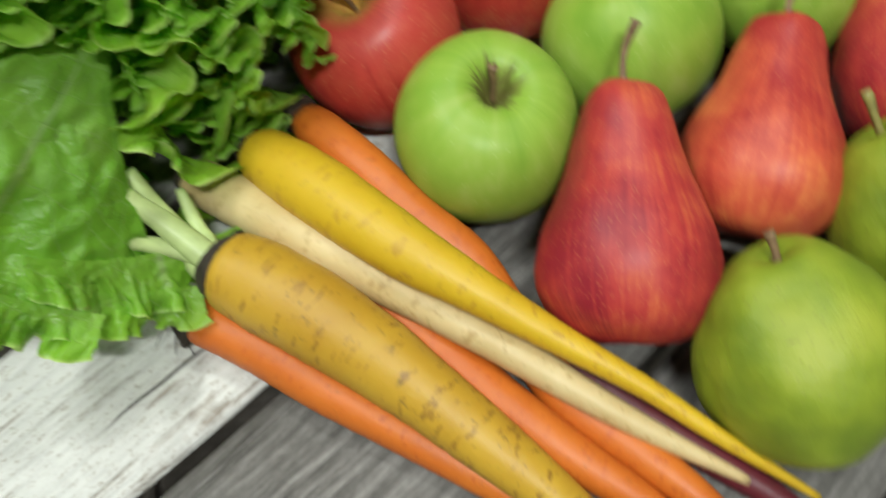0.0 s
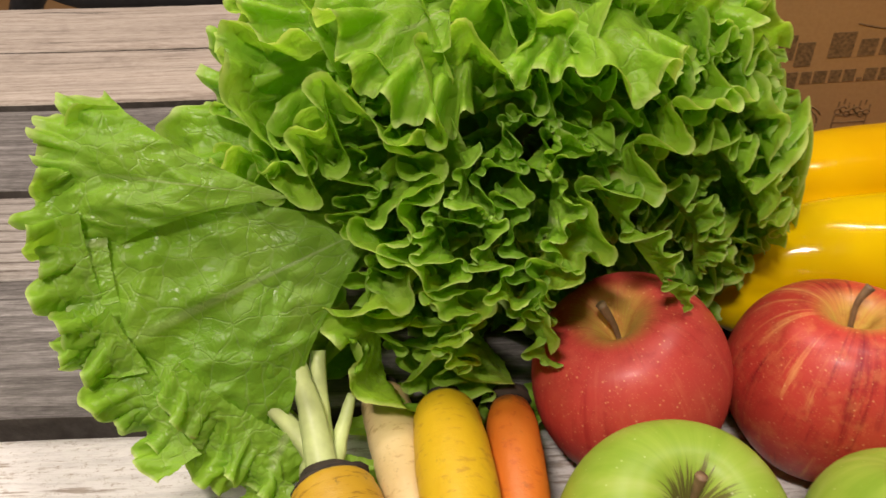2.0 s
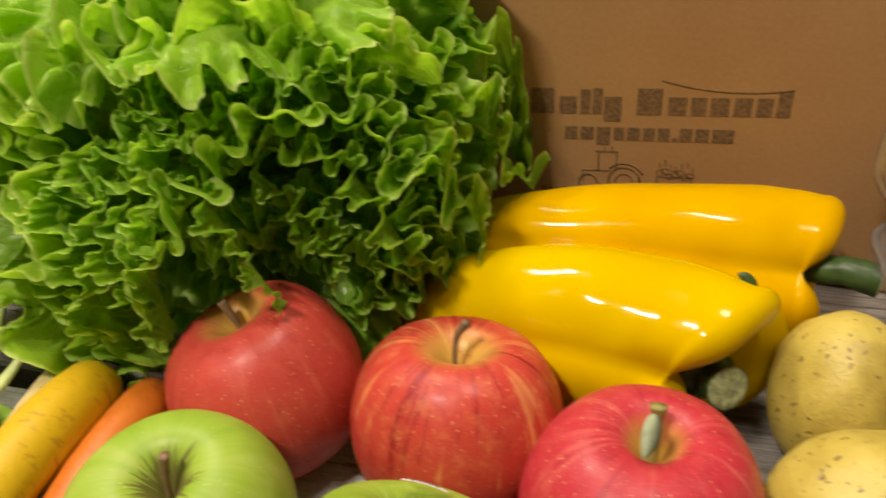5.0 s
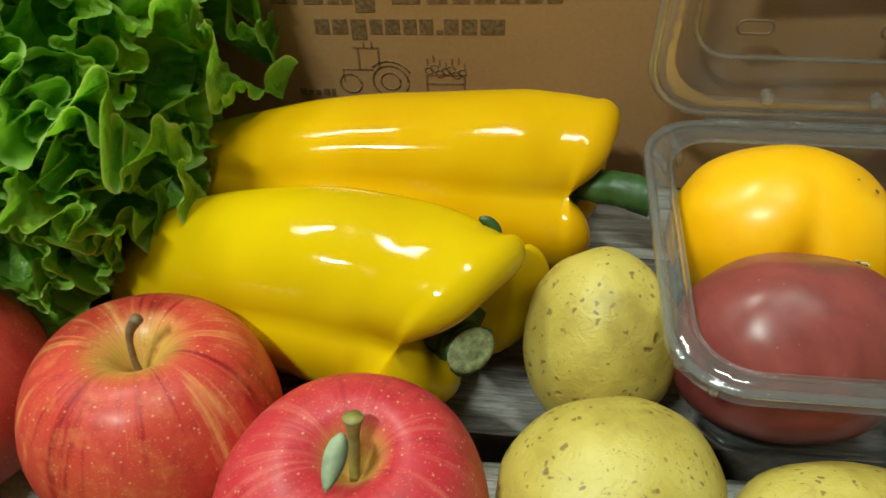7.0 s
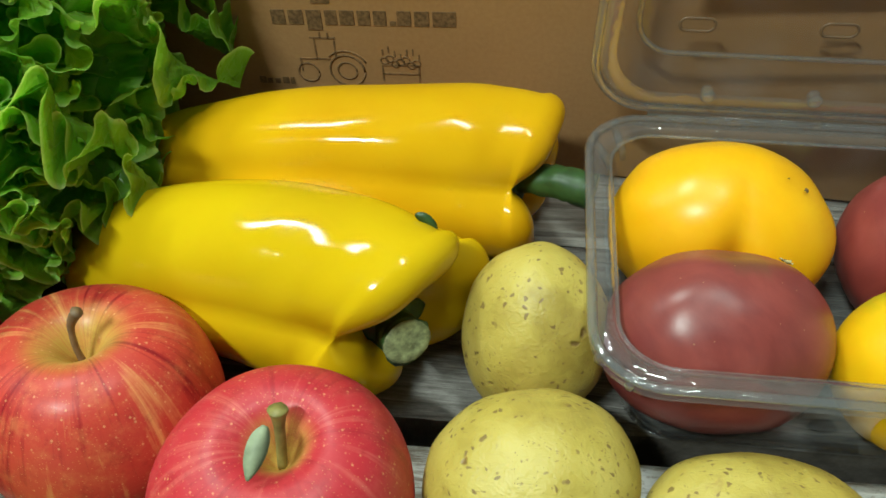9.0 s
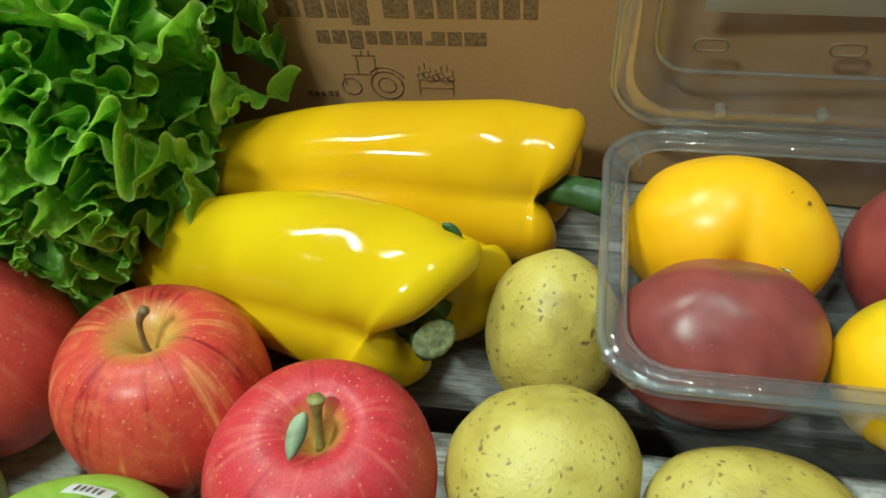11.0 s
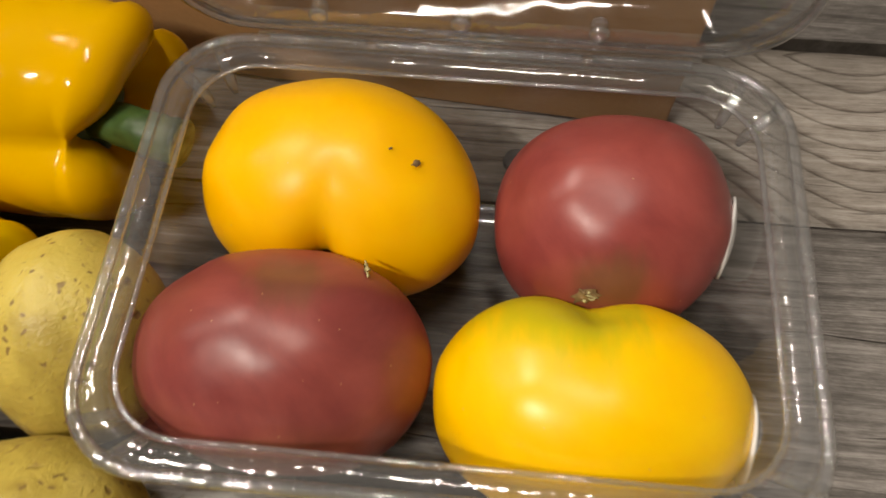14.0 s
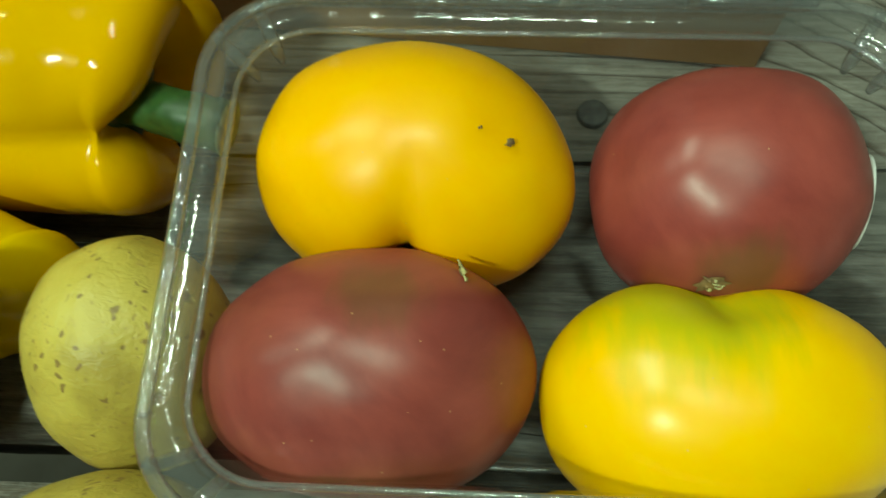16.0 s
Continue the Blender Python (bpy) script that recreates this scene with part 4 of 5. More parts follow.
leaflet([(0.0235, 0.0170, 0.0272), (0.0232, 0.0190, 0.0262), (0.0226, 0.0215, 0.0242), (0.0215, 0.0240, 0.0225)], 0.0010, M_PETAL, r1, "dry_petal")

scar(y1, (0.0235, -0.0050, 0.0332), (0.0022, 0.0011), 3, M_SCAR)
scar(y1, (0.0160, -0.0030, 0.0362), (0.0009, 0.0005), 4, M_SCAR)


def reflection_disc(at, normal, r, label):
    """A thin round white disc that bends over the fruit, in place of a reflection."""
    z = Vector(normal).normalized()
    x = z.orthogonal().normalized()
    y = z.cross(x)
    bm = bmesh.new()
    rings = []
    for q in (0.02, 0.3, 0.6, 0.85, 1.0):
        rings.append([bm.verts.new(Vector(at) + (x * math.cos(a) + y * math.sin(a)) * r * q - z * (r * q) ** 2 * 13) for a in [6.283 * i / 28 for i in range(28)]])
    rings.append([bm.verts.new(v.co - z * 0.0006) for v in rings[-1]])
    grid_faces(bm, rings, True, (True, True))
    bmesh.ops.recalc_face_normals(bm, faces=bm.faces)
    return tagged(part("fruit_sticker", bm, M_PAPER_REFLECTION), label, "sticker")


# Blurred reflections in the tray wall, built as white discs on the fruit.
reflection_disc((0.7318, 0.4105, 0.0470), (1.0, -0.12, 0.12), 0.0130, "tray wall reflection built as a round white disc on a red tomato")
reflection_disc((0.7395, 0.3500, 0.0420), (1.0, -0.06, 0.10), 0.0130, "tray wall reflection built as a round white disc on a golden tomato")

# ---- peppers ----
def pepper(line, radii, lobe_turn, mat, seed, label, stem_line, stem_r, slant=0.0, longest=(0.0, 0.0)):
    """A long pepper: cross-sections along a bent line, three lobes that swell round a sunken stem."""
    bm = bmesh.new()
    rows, seg = 60, 64
    pts = spline(line, rows)
    rad = spline([(r, 0, 0) for r in radii], rows)
    rings = []
    last = None
    for i in range(rows + 1):
        d = (pts[min(i + 1, rows)] - pts[max(i - 1, 0)]).normalized()
        side = d.cross(Vector((0, 0, 1))).normalized()
        up = side.cross(d)
        s = i / rows
        deep = 0.13 + 0.15 * s ** 7
        ring = []
        for j in range(seg):
            a = 2 * math.pi * j / seg
            lob = abs(math.cos(1.5 * (a - lobe_turn)))
            r = rad[i].x * (1 - deep * (1 - lob) ** 1.5 + 0.10 * noise.noise(Vector((math.cos(a) * 0.9, math.sin(a) * 0.9, s * 3.2 + seed * 9))))
            r *= 1 + 0.015 * noise.noise(Vector((math.cos(a) * 3, math.sin(a) * 3, s * 9 + seed)))
            back = slant * r * math.cos(a) * max(0.0, (s - 0.5) / 0.5) ** 2 - longest[1] * rad[i].x * max(0.0, math.cos(a - longest[0])) ** 1.5 * max(0.0, (s - 0.6) / 0.4) ** 2
            ring.append(bm.verts.new(pts[i] - d * back + (side * math.cos(a) + up * math.sin(a)) * r))
        rings.append(ring)
        last = (pts[i], d, side, up, rad[i].x)
    # rounded shoulder that turns in to the stem hollow
    p, d, side, up, r0 = last
    for i in range(1, 19):
        ph = math.pi * i / 18
        fr = 0.62 + 0.38 * math.cos(ph) if i < 18 else 0.10
        ring = []
        for j in range(seg):
            a = 2 * math.pi * j / seg
            lob = abs(math.cos(1.5 * (a - lobe_turn)))
            r = r0 * fr * (1 - 0.27 * (1 - lob) ** 2.2 * min(1.0, fr / 0.5) + 0.10 * noise.noise(Vector((math.cos(a) * 0.9, math.sin(a) * 0.9, 3.2 + seed * 9))))
            o = r0 * (0.43 * math.sin(ph) * (0.06 + 0.94 * (1 - (1 - lob) ** 2.0)) - 0.26 * (1 - math.cos(ph)) / 2)
            o += longest[1] * r0 * max(0.0, math.cos(a - longest[0])) ** 1.5 * max(0.0, (fr - 0.24) / 0.76) ** 0.6
            ring.append(bm.verts.new(p + d * (o - slant * r * math.cos(a)) + (side * math.cos(a) + up * math.sin(a)) * r))
        rings.append(ring)
    grid_faces(bm, rings, True, (True, True))
    bmesh.ops.recalc_face_normals(bm, faces=bm.faces)
    ob = tagged(part("bell_pepper", bm, mat), label, "pepper", "long yellow peppers")
    cap = lathe([(0, 0.0015), (0.006, 0.002), (0.010, 0.0005), (0.0135, -0.003), (0.0125, -0.0045), (0.006, -0.0015), (0, -0.001)], 28, 22, 1.0,
                lambda q: Vector((q.x * (1 + 0.14 * math.cos(6 * math.atan2(q.y, q.x))), q.y * (1 + 0.14 * math.cos(6 * math.atan2(q.y, q.x))), q.z)))
    m = Matrix.Translation(Vector(stem_line[0]).lerp(Vector(stem_line[1]), 0.6)) @ (Vector(stem_line[1]) - Vector(stem_line[0])).to_track_quat("Z", "Y").to_matrix().to_4x4()
    bmesh.ops.transform(cap, matrix=m, verts=cap.verts)
    part("calyx", cap, M_STEM_GREEN, ob, "dark green calyx")
    part("stem", tube(stem_line, [stem_r, stem_r * 0.86, stem_r * 0.9, stem_r * 1.04], 14, 20, 0.22, seed), M_STEM_GREEN, ob, "ridged dark green stem")
    e, f = Vector(stem_line[-1]), (Vector(stem_line[-1]) - Vector(stem_line[-2])).normalized()
    face = lathe([(0, 0.0007), (stem_r * 0.8, 0.0006), (stem_r * 0.98, -0.0004), (0, -0.0006)], 18, 10)
    bmesh.ops.transform(face, matrix=Matrix.Translation(e) @ f.to_track_quat("Z", "Y").to_matrix().to_4x4(), verts=face.verts)
    part("stem_cut", face, M_STEM_CUT, ob, "pale dried cut end of the stem")
    return ob


pepper([(0.337, 0.352, 0.031), (0.352, 0.354, 0.035), (0.385, 0.3565, 0.040), (0.425, 0.3570, 0.0425), (0.460, 0.3525, 0.0430), (0.483, 0.3450, 0.0430)],
       [0.006, 0.021, 0.033, 0.0400, 0.0430, 0.0415], 1.45, M_PEP_1, 1, "glossy yellow long pepper with a cut green stem",
       [(0.4825, 0.3425, 0.0412), (0.4865, 0.3375, 0.0428), (0.4899, 0.3332, 0.0444), (0.4927, 0.3295, 0.0458)], 0.0094, 0.34, (1.40, 0.22))
pepper([(0.350, 0.410, 0.046), (0.366, 0.413, 0.047), (0.402, 0.418, 0.046), (0.452, 0.424, 0.044), (0.498, 0.428, 0.042), (0.523, 0.4285, 0.0415)],
       [0.006, 0.020, 0.030, 0.0370, 0.0400, 0.0390], 1.62, M_PEP_2, 2, "glossy amber yellow long pepper lying against the box",
       [(0.514, 0.424, 0.047), (0.530, 0.4185, 0.052), (0.543, 0.415, 0.0545), (0.556, 0.413, 0.0535)], 0.0080, 0.10, (2.3, 0.12))
chip = tagged(leaflet([(0.4905, 0.362, 0.0805), (0.4935, 0.3615, 0.0800), (0.4965, 0.361, 0.0775), (0.499, 0.3605, 0.0745)], 0.0022, M_STEM_GREEN, None, "leaf_scrap"),
              "torn scrap of green leaf on the yellow pepper", "leaf scrap")


# ---- roots ----
def carrot(name, points, radii, mat, seed, label, seg=22, rows=70):
    bm = bmesh.new()
    uvl = bm.loops.layers.uv.new("UVMap")
    line = spline(points, rows)
    rad = spline([(r, 0, 0) for r in radii], rows)
    rings = []
    for i, p in enumerate(line):
        d = (line[min(i + 1, rows)] - line[max(i - 1, 0)]).normalized()
        side = d.cross(Vector((0, 0, 1))).normalized()
        up = side.cross(d)
        s = i / rows
        cap = math.sqrt(max(0.0, 1 - (1 - min(1.0, s / 0.045)) ** 2)) * 0.72 + 0.28
        ring = []
        for j in range(seg):
            a = 2 * math.pi * j / seg
            r = max(rad[i].x, 0.0006) * cap
            r *= 1 + 0.05 * noise.noise(Vector((math.cos(a) * 0.8, math.sin(a) * 0.8, s * 7 + seed * 5))) + 0.022 * noise.noise(Vector((math.cos(a) * 0.5, seed, s * 60)))
            ring.append(bm.verts.new(p + (side * math.cos(a) + up * math.sin(a)) * r))
        rings.append(ring)
    for i in range(rows):
        for j in range(seg):
            q = (j + 1) % seg
            f = bm.faces.new((rings[i][j], rings[i][q], rings[i + 1][q], rings[i + 1][j]))
            for loop, (u, v) in zip(f.loops, ((j, i), (j + 1, i), (j + 1, i + 1), (j, i + 1))):
                loop[uvl].uv = (abs(u - seg / 2) / seg * 2, v / rows)
    bm.faces.new(rings[0][::-1])
    bm.faces.new(rings[-1])
    bmesh.ops.recalc_face_normals(bm, faces=bm.faces)
    return tagged(part(name, bm, mat), label, "parsnip" if name == "parsnip" else "carrot", "bunch of roots")


yf = carrot("carrot", [(0.182, 0.234, 0.034), (0.193, 0.206, 0.034), (0.205, 0.17, 0.03), (0.214, 0.132, 0.026), (0.224, 0.086, 0.02), (0.2389, 0.0176, 0.006)],
            [0.0165, 0.0188, 0.0165, 0.0135, 0.0098, 0.003], M_CAR_YD, 1, "thick ochre yellow carrot with cut green stalks")
of = carrot("carrot", [(0.161, 0.235, 0.013), (0.174, 0.207, 0.013), (0.188, 0.167, 0.012), (0.202, 0.129, 0.01), (0.215, 0.094, 0.008), (0.2394, 0.0284, 0.003)],
            [0.0105, 0.0118, 0.0106, 0.0086, 0.0066, 0.002], M_CAR_O, 2, "slender orange carrot with a dark crown")
pw = carrot("parsnip", [(0.196, 0.29, 0.024), (0.208, 0.252, 0.029), (0.222, 0.208, 0.031), (0.245, 0.144, 0.027), (0.265, 0.086, 0.02), (0.286, 0.038, 0.012)],
            [0.0105, 0.0118, 0.0106, 0.0082, 0.0055, 0.002], M_CAR_W, 3, "cream white tapering parsnip")
yb = carrot("carrot", [(0.224, 0.276, 0.034), (0.231, 0.234, 0.043), (0.239, 0.189, 0.047), (0.251, 0.152, 0.043), (0.264, 0.118, 0.036), (0.276, 0.086, 0.031), (0.286, 0.055, 0.024), (0.301, 0.017, 0.012)],
            [0.013, 0.015, 0.0128, 0.009, 0.0062, 0.0044, 0.0032, 0.0014], M_CAR_Y, 4, "bright yellow tapering carrot")
ob_ = carrot("carrot", [(0.252, 0.28, 0.033), (0.255, 0.235, 0.034), (0.258, 0.2, 0.03), (0.264, 0.174, 0.024), (0.262, 0.146, 0.015), (0.258, 0.107, 0.01), (0.263, 0.075, 0.01), (0.268, 0.045, 0.01), (0.2746, 0.0055, 0.004)],
            [0.0100, 0.0114, 0.0108, 0.0100, 0.0100, 0.0096, 0.0085, 0.0065, 0.002], M_CAR_O, 5, "orange carrot lying under the yellow one")
om = carrot("carrot", [(0.22, 0.201, 0.014), (0.227, 0.183, 0.014), (0.232, 0.147, 0.013), (0.237, 0.112, 0.012), (0.245, 0.079, 0.011), (0.251, 0.06, 0.01), (0.263, 0.0219, 0.004)],
            [0.01, 0.0108, 0.0108, 0.0104, 0.0085, 0.0065, 0.002], M_CAR_O, 6, "orange carrot under the parsnip")
pp = carrot("carrot", [(0.268, 0.131, 0.009), (0.27, 0.11, 0.01), (0.279, 0.071, 0.009), (0.291, 0.028, 0.007), (0.2991, -0.0009, 0.003)],
            [0.005, 0.0075, 0.0075, 0.0055, 0.0015], M_CAR_P, 7, "thin dark purple carrot")

YC, OC = Vector((0.182, 0.234, 0.034)), Vector((0.161, 0.235, 0.013))
for i, (tip, r) in enumerate((((-0.0175, 0.0400, 0.0370), 0.0050), ((-0.0310, 0.0250, 0.0250), 0.0042), ((-0.0080, 0.0430, 0.0290), 0.0054),
                              ((0.0050, 0.0360, 0.0110), 0.0034), ((-0.0210, 0.0290, 0.0090), 0.0030))):
    a, t = YC + Vector((-0.001 + 0.003 * math.sin(i * 2.2), 0.002, 0.003 * math.cos(i * 1.9))), YC + Vector(tip)
    mid = (a + t) / 2 + Vector((0.002 * math.sin(i * 2), 0.002, -0.003))
    part("stalk", tube([a, mid, t], [r * 1.35, r, r * 0.55], 10, 14, 0.2, i, 0.7), M_STALK, yf, "cut pale green stalk")
part("crown", tube([YC + Vector((-0.002, 0.0055, 0.001)), YC + Vector((-0.0005, 0.001, 0)), YC + Vector((0.0012, -0.003, 0))], [0.0100, 0.0135, 0.0150], 20, 8, 0.3, 4), M_DIRT, yf, "dark earthy crown")
part("crown", tube([OC + Vector((-0.006, 0.010, 0.004)), OC + Vector((-0.003, 0.004, 0.002)), OC + Vector((0.001, -0.004, 0))], [0.0055, 0.0095, 0.0112], 16, 8, 0.35, 5), M_DIRT, of, "black earthy crown")
part("stalk", tube([OC + Vector((-0.005, 0.008, 0.005)), OC + Vector((-0.013, 0.016, 0.015)), OC + Vector((-0.020, 0.022, 0.023))], [0.0045, 0.0036, 0.0022], 10, 12, 0.2, 9), M_STALK, of, "cut pale green stalk")
for root, head, nxt, r in ((pw, (0.196, 0.290, 0.024), (0.208, 0.252, 0.029), 0.0085), (yb, (0.224, 0.276, 0.034), (0.231, 0.234, 0.043), 0.0095), (ob_, (0.252, 0.280, 0.033), (0.255, 0.235, 0.034), 0.0095)):
    a, d = Vector(head), (Vector(head) - Vector(nxt)).normalized()
    part("crown", tube([a + d * 0.004, a + d * 0.0015, a - d * 0.002], [r * 0.45, r * 0.8, r], 16, 8, 0.3, 6), M_DIRT, root, "dark earthy crown")
for i in range(9):
    a = i * 0.75
    b = OC + Vector((-0.005 + 0.006 * math.sin(i * 3.1), 0.003, 0.001))
    e = b + Vector((0.014 * math.cos(a), -0.004 + 0.010 * math.sin(a), -0.004 - 0.008 * abs(math.sin(a))))
    part("rootlet", tube([b, (b + e) / 2 + Vector((0, 0, 0.003)), e], [0.0005, 0.0004, 0.0002], 5, 8, 0.3, i), M_DIRT, of)

# ---- lettuce ----
def leaf(base, way, face, length, fan, cup, ruffle, seed, parent, waves=7, nu=84, nv=22, curl=0.0, onset=0.45, sway=0.05, mat=None, blisters=1.0):
    """A frilled leaf: it opens like a fan from base along way, its inner side turned to face; the margin is longer than the
    leaf is wide, so that it folds into ruffles."""
    rng = random.Random(seed)
    d = Vector(way).normalized()
    f = Vector(face)
    n = (f - d * f.dot(d)).normalized()
    w = d.cross(n)
    ph = [rng.uniform(0, 6.283) for _ in range(6)]
    bm = bmesh.new()
    uvl = bm.loops.layers.uv.new("UVMap")
    pitch = 2 * fan * length / waves / 6.283
    # the leaf bends back towards its tip: distance along, fall and tilt at each row
    spine, al, fl = [], 0.0, 0.0
    rr = [(i / nv) ** 0.5 for i in range(nv + 1)]
    for i in range(nv + 1):
        q = max(0.0, (rr[i] - 0.30) / 0.70)
        tl = curl * q * q * (3 - 2 * q)
        spine.append((al, fl, tl))
        step = rr[min(i + 1, nv)] - rr[i]
        al += math.cos(tl) * step
        fl += math.sin(tl) * step
    rows = []
    for i in range(nv + 1):
        r = rr[i]
        row = []
        for j in range(nu + 1):
            s = 2 * j / nu - 1
            x = seed * 3.7
            n1 = noise.noise(Vector((s * 2.2, x, 0.5)))
            n2 = noise.noise(Vector((s * 6.5, x, 2.5)))
            n3 = noise.noise(Vector((s * 17.0, x, 4.5)))
            ln = length * (1 + 0.14 * n1 + 0.09 * n2 * r ** 2 + 0.025 * n3 * r ** 8) * (0.80 + 0.20 * math.cos(s * 1.3))
            g = min(1.0, max(0.0, (r - onset) / (1 - onset)))
            grow = g ** 1.15 * (0.75 + 0.5 * noise.noise(Vector((s * 3.1, x, 7.5))))
            a = s * fan * (0.35 + 0.65 * r ** 0.6)
            t1 = waves * 3.1416 * (s + 0.16 * n1) + ph[0] + 0.9 * noise.noise(Vector((s * 1.7, r * 2.6, x)))
            t2 = t1 * 2.17 + ph[1] + 1.5 * n2
            off = ruffle * (grow * math.sin(t1) + 0.30 * g ** 3 * math.sin(t2))
            off += sway * length * r * r * (math.sin(3.4 * s + ph[3] + 1.5 * r) + 0.6 * math.sin(7.1 * s + ph[4] - 2.0 * r))
            slide = -pitch * (0.40 * grow * math.sin(2 * t1) + 0.16 * g ** 3 * math.sin(2 * t2))
            flat_at = Vector((length * r * math.cos(a), length * r * math.sin(a), x))
            blister = blisters * (0.0048 * noise.noise(flat_at * 60) + 0.0030 * noise.noise(flat_at * 110)) * min(1, r * 3)
            along, fall, tilt = spine[i]
            nn = n * math.cos(tilt) + d * math.sin(tilt)
            lift = cup * length * r * r * s * s
            p = Vector(base) + d * (ln * along * math.cos(a)) - n * (ln * fall) + w * (ln * r * math.sin(a) + slide) + nn * (off + lift + blister)
            if p.z < 0.004:
                p.z = 0.004 + 0.15 * (0.004 - p.z) if p.z > -0.02 else 0.0076
            row.append(bm.verts.new(p))
        rows.append(row)
    for i in range(nv):
        for j in range(nu):
            fc = bm.faces.new((rows[i][j], rows[i][j + 1], rows[i + 1][j + 1], rows[i + 1][j]))
            for loop, (u, v) in zip(fc.loops, ((j, i), (j + 1, i), (j + 1, i + 1), (j, i + 1))):
                loop[uvl].uv = (2 * u / nu - 1, rr[v])
    return part("leaf", bm, mat or M_LETTUCE, parent)


lettuce = thing("lettuce", (0, 0, 0), "wet green leaf lettuce lying with frilled leaves spread", "lettuce")
ROOT = Vector((0.255, 0.440, 0.075))
HEART = (Vector((0.294, 0.30, 0.116)) - ROOT).normalized()
LEFT = HEART.cross(Vector((0, 0, 1))).normalized()
UP = LEFT.cross(HEART)
rng = random.Random(11)
count = 0
# rings of leaves from the heart outwards: polar angle, leaves, length, fan, ruffle
for polar, many, length, fan, ruf, waves, bend in (
        (8, 6, 0.122, 0.40, 0.0055, 4, 50), (24, 9, 0.140, 0.46, 0.0075, 5, 55), (40, 11, 0.150, 0.52, 0.0090, 6, 60), (56, 12, 0.152, 0.56, 0.0100, 6, 60), (74, 12, 0.140, 0.62, 0.0100, 7, 50)):
    for i in range(many):
        az = 6.283 * (i + 0.5 * (count % 2) + rng.uniform(-0.2, 0.2)) / many
        pol = radians(polar + rng.uniform(-9, 9))
        out = LEFT * math.cos(az) + UP * math.sin(az)
        way = HEART * math.cos(pol) + out * math.sin(pol)
        inner = HEART * math.sin(pol) - out * math.cos(pol) + way.cross(out).normalized() * rng.uniform(-0.3, 0.3)
        ln = length * rng.uniform(0.84, 1.08)
        if out.z < -0.3 and polar > 40:
            ln *= 0.80
        if out.x > 0.3 and polar > 42:
            ln *= 0.76
        # Right and lower leaves take darker tints that hold deeper green and shade.
        deep = M_LETTUCE_DEEP_SHADE if (out.x > 0.25 and out.z < 0.6) or (out.z < -0.1 and polar > 30) else M_LETTUCE_MID if out.z < 0.2 or polar < 20 else M_LETTUCE
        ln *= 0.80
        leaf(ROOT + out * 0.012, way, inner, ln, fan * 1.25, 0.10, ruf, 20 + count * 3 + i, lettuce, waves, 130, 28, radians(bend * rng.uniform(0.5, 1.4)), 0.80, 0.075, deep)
    count += 1


FRILL_HALF, FRILL_TALL = 0.062, 0.036
APPLE_BESIDE = np.array((0.303, 0.288, 0.0405))


def grown_margin(seed, waves, growth, nu=150, nv=16, rounds=260):
    """A leaf margin that has grown longer than its base: a band is laid in rough waves and then relaxed until its threads have
    their grown lengths, so that it buckles into ruffles. Rows of points (across, sideways, out)."""
    rng = np.random.default_rng(seed)
    s = np.linspace(-1, 1, nu + 1)
    q = np.linspace(0, 1, nv + 1)[:, None]

    def drift(freq):
        knots = rng.uniform(-1, 1, freq + 3)
        x = (s + 1) / 2 * (freq + 1)
        i = np.minimum(x.astype(int), freq + 1)
        f = x - i
        f = f * f * (3 - 2 * f)
        return knots[i] * (1 - f) + knots[i + 1] * f

    n1, n2, n3 = drift(3), drift(8), drift(34)
    t1 = waves * np.pi * (s + 0.14 * n1) + rng.uniform(0, 6.28)
    t2 = 2.7 * t1 + 2.0 * n2
    size = 0.8 + 0.45 * n2
    swing = FRILL_TALL * (0.42 * q ** 1.6 * size * np.sin(t1) + 0.14 * q ** 3 * np.sin(t2))
    tall = FRILL_TALL * (1 - 0.35 * np.abs(s) ** 3) * (1 + 0.16 * n1 + 0.10 * n3)
    pts = np.stack([np.broadcast_to(FRILL_HALF * s, swing.shape), swing, q * tall * (1 - 0.25 * q * np.sin(t1) ** 2)], -1).copy()
    pts += rng.normal(0, 0.0002, pts.shape)
    base = pts[:2].copy()
    step = 2 * FRILL_HALF / nu
    wide = step * (1 + growth * q ** 2.2 * (1 + 0.35 * n2[:-1]))
    high = np.broadcast_to(tall / nv, (nv, nu + 1))
    mid = (wide[1:] + wide[:-1]) / 2
    slope = np.sqrt(mid ** 2 + high[:, 1:] ** 2)
    ties = (
        ((slice(None), slice(0, -1)), (slice(None), slice(1, None)), wide, 1.0),
        ((slice(0, -1), slice(None)), (slice(1, None), slice(None)), high, 1.0),
        ((slice(0, -1), slice(0, -1)), (slice(1, None), slice(1, None)), slope, 0.5),
        ((slice(0, -1), slice(1, None)), (slice(1, None), slice(0, -1)), slope, 0.5),
        ((slice(None), slice(0, -3)), (slice(None), slice(3, None)), wide[:, :-2] + wide[:, 1:-1] + wide[:, 2:], 0.22),
        ((slice(0, -2), slice(None)), (slice(2, None), slice(None)), high[:-1] + high[1:], 0.18),
    )
    for _ in range(rounds):
        move = np.zeros_like(pts)
        load = np.full(pts.shape[:2] + (1,), 1e-9)
        for at, to, rest, stiff in ties:
            d = pts[to] - pts[at]
            now = np.sqrt((d * d).sum(-1)) + 1e-9
            c = (stiff * 0.5 * (now - rest) / now)[..., None] * d
            move[at] += c
            move[to] -= c
            load[at] += stiff
            load[to] += stiff
        pts += 1.5 * move / load
        pts[:2] = base
    return pts


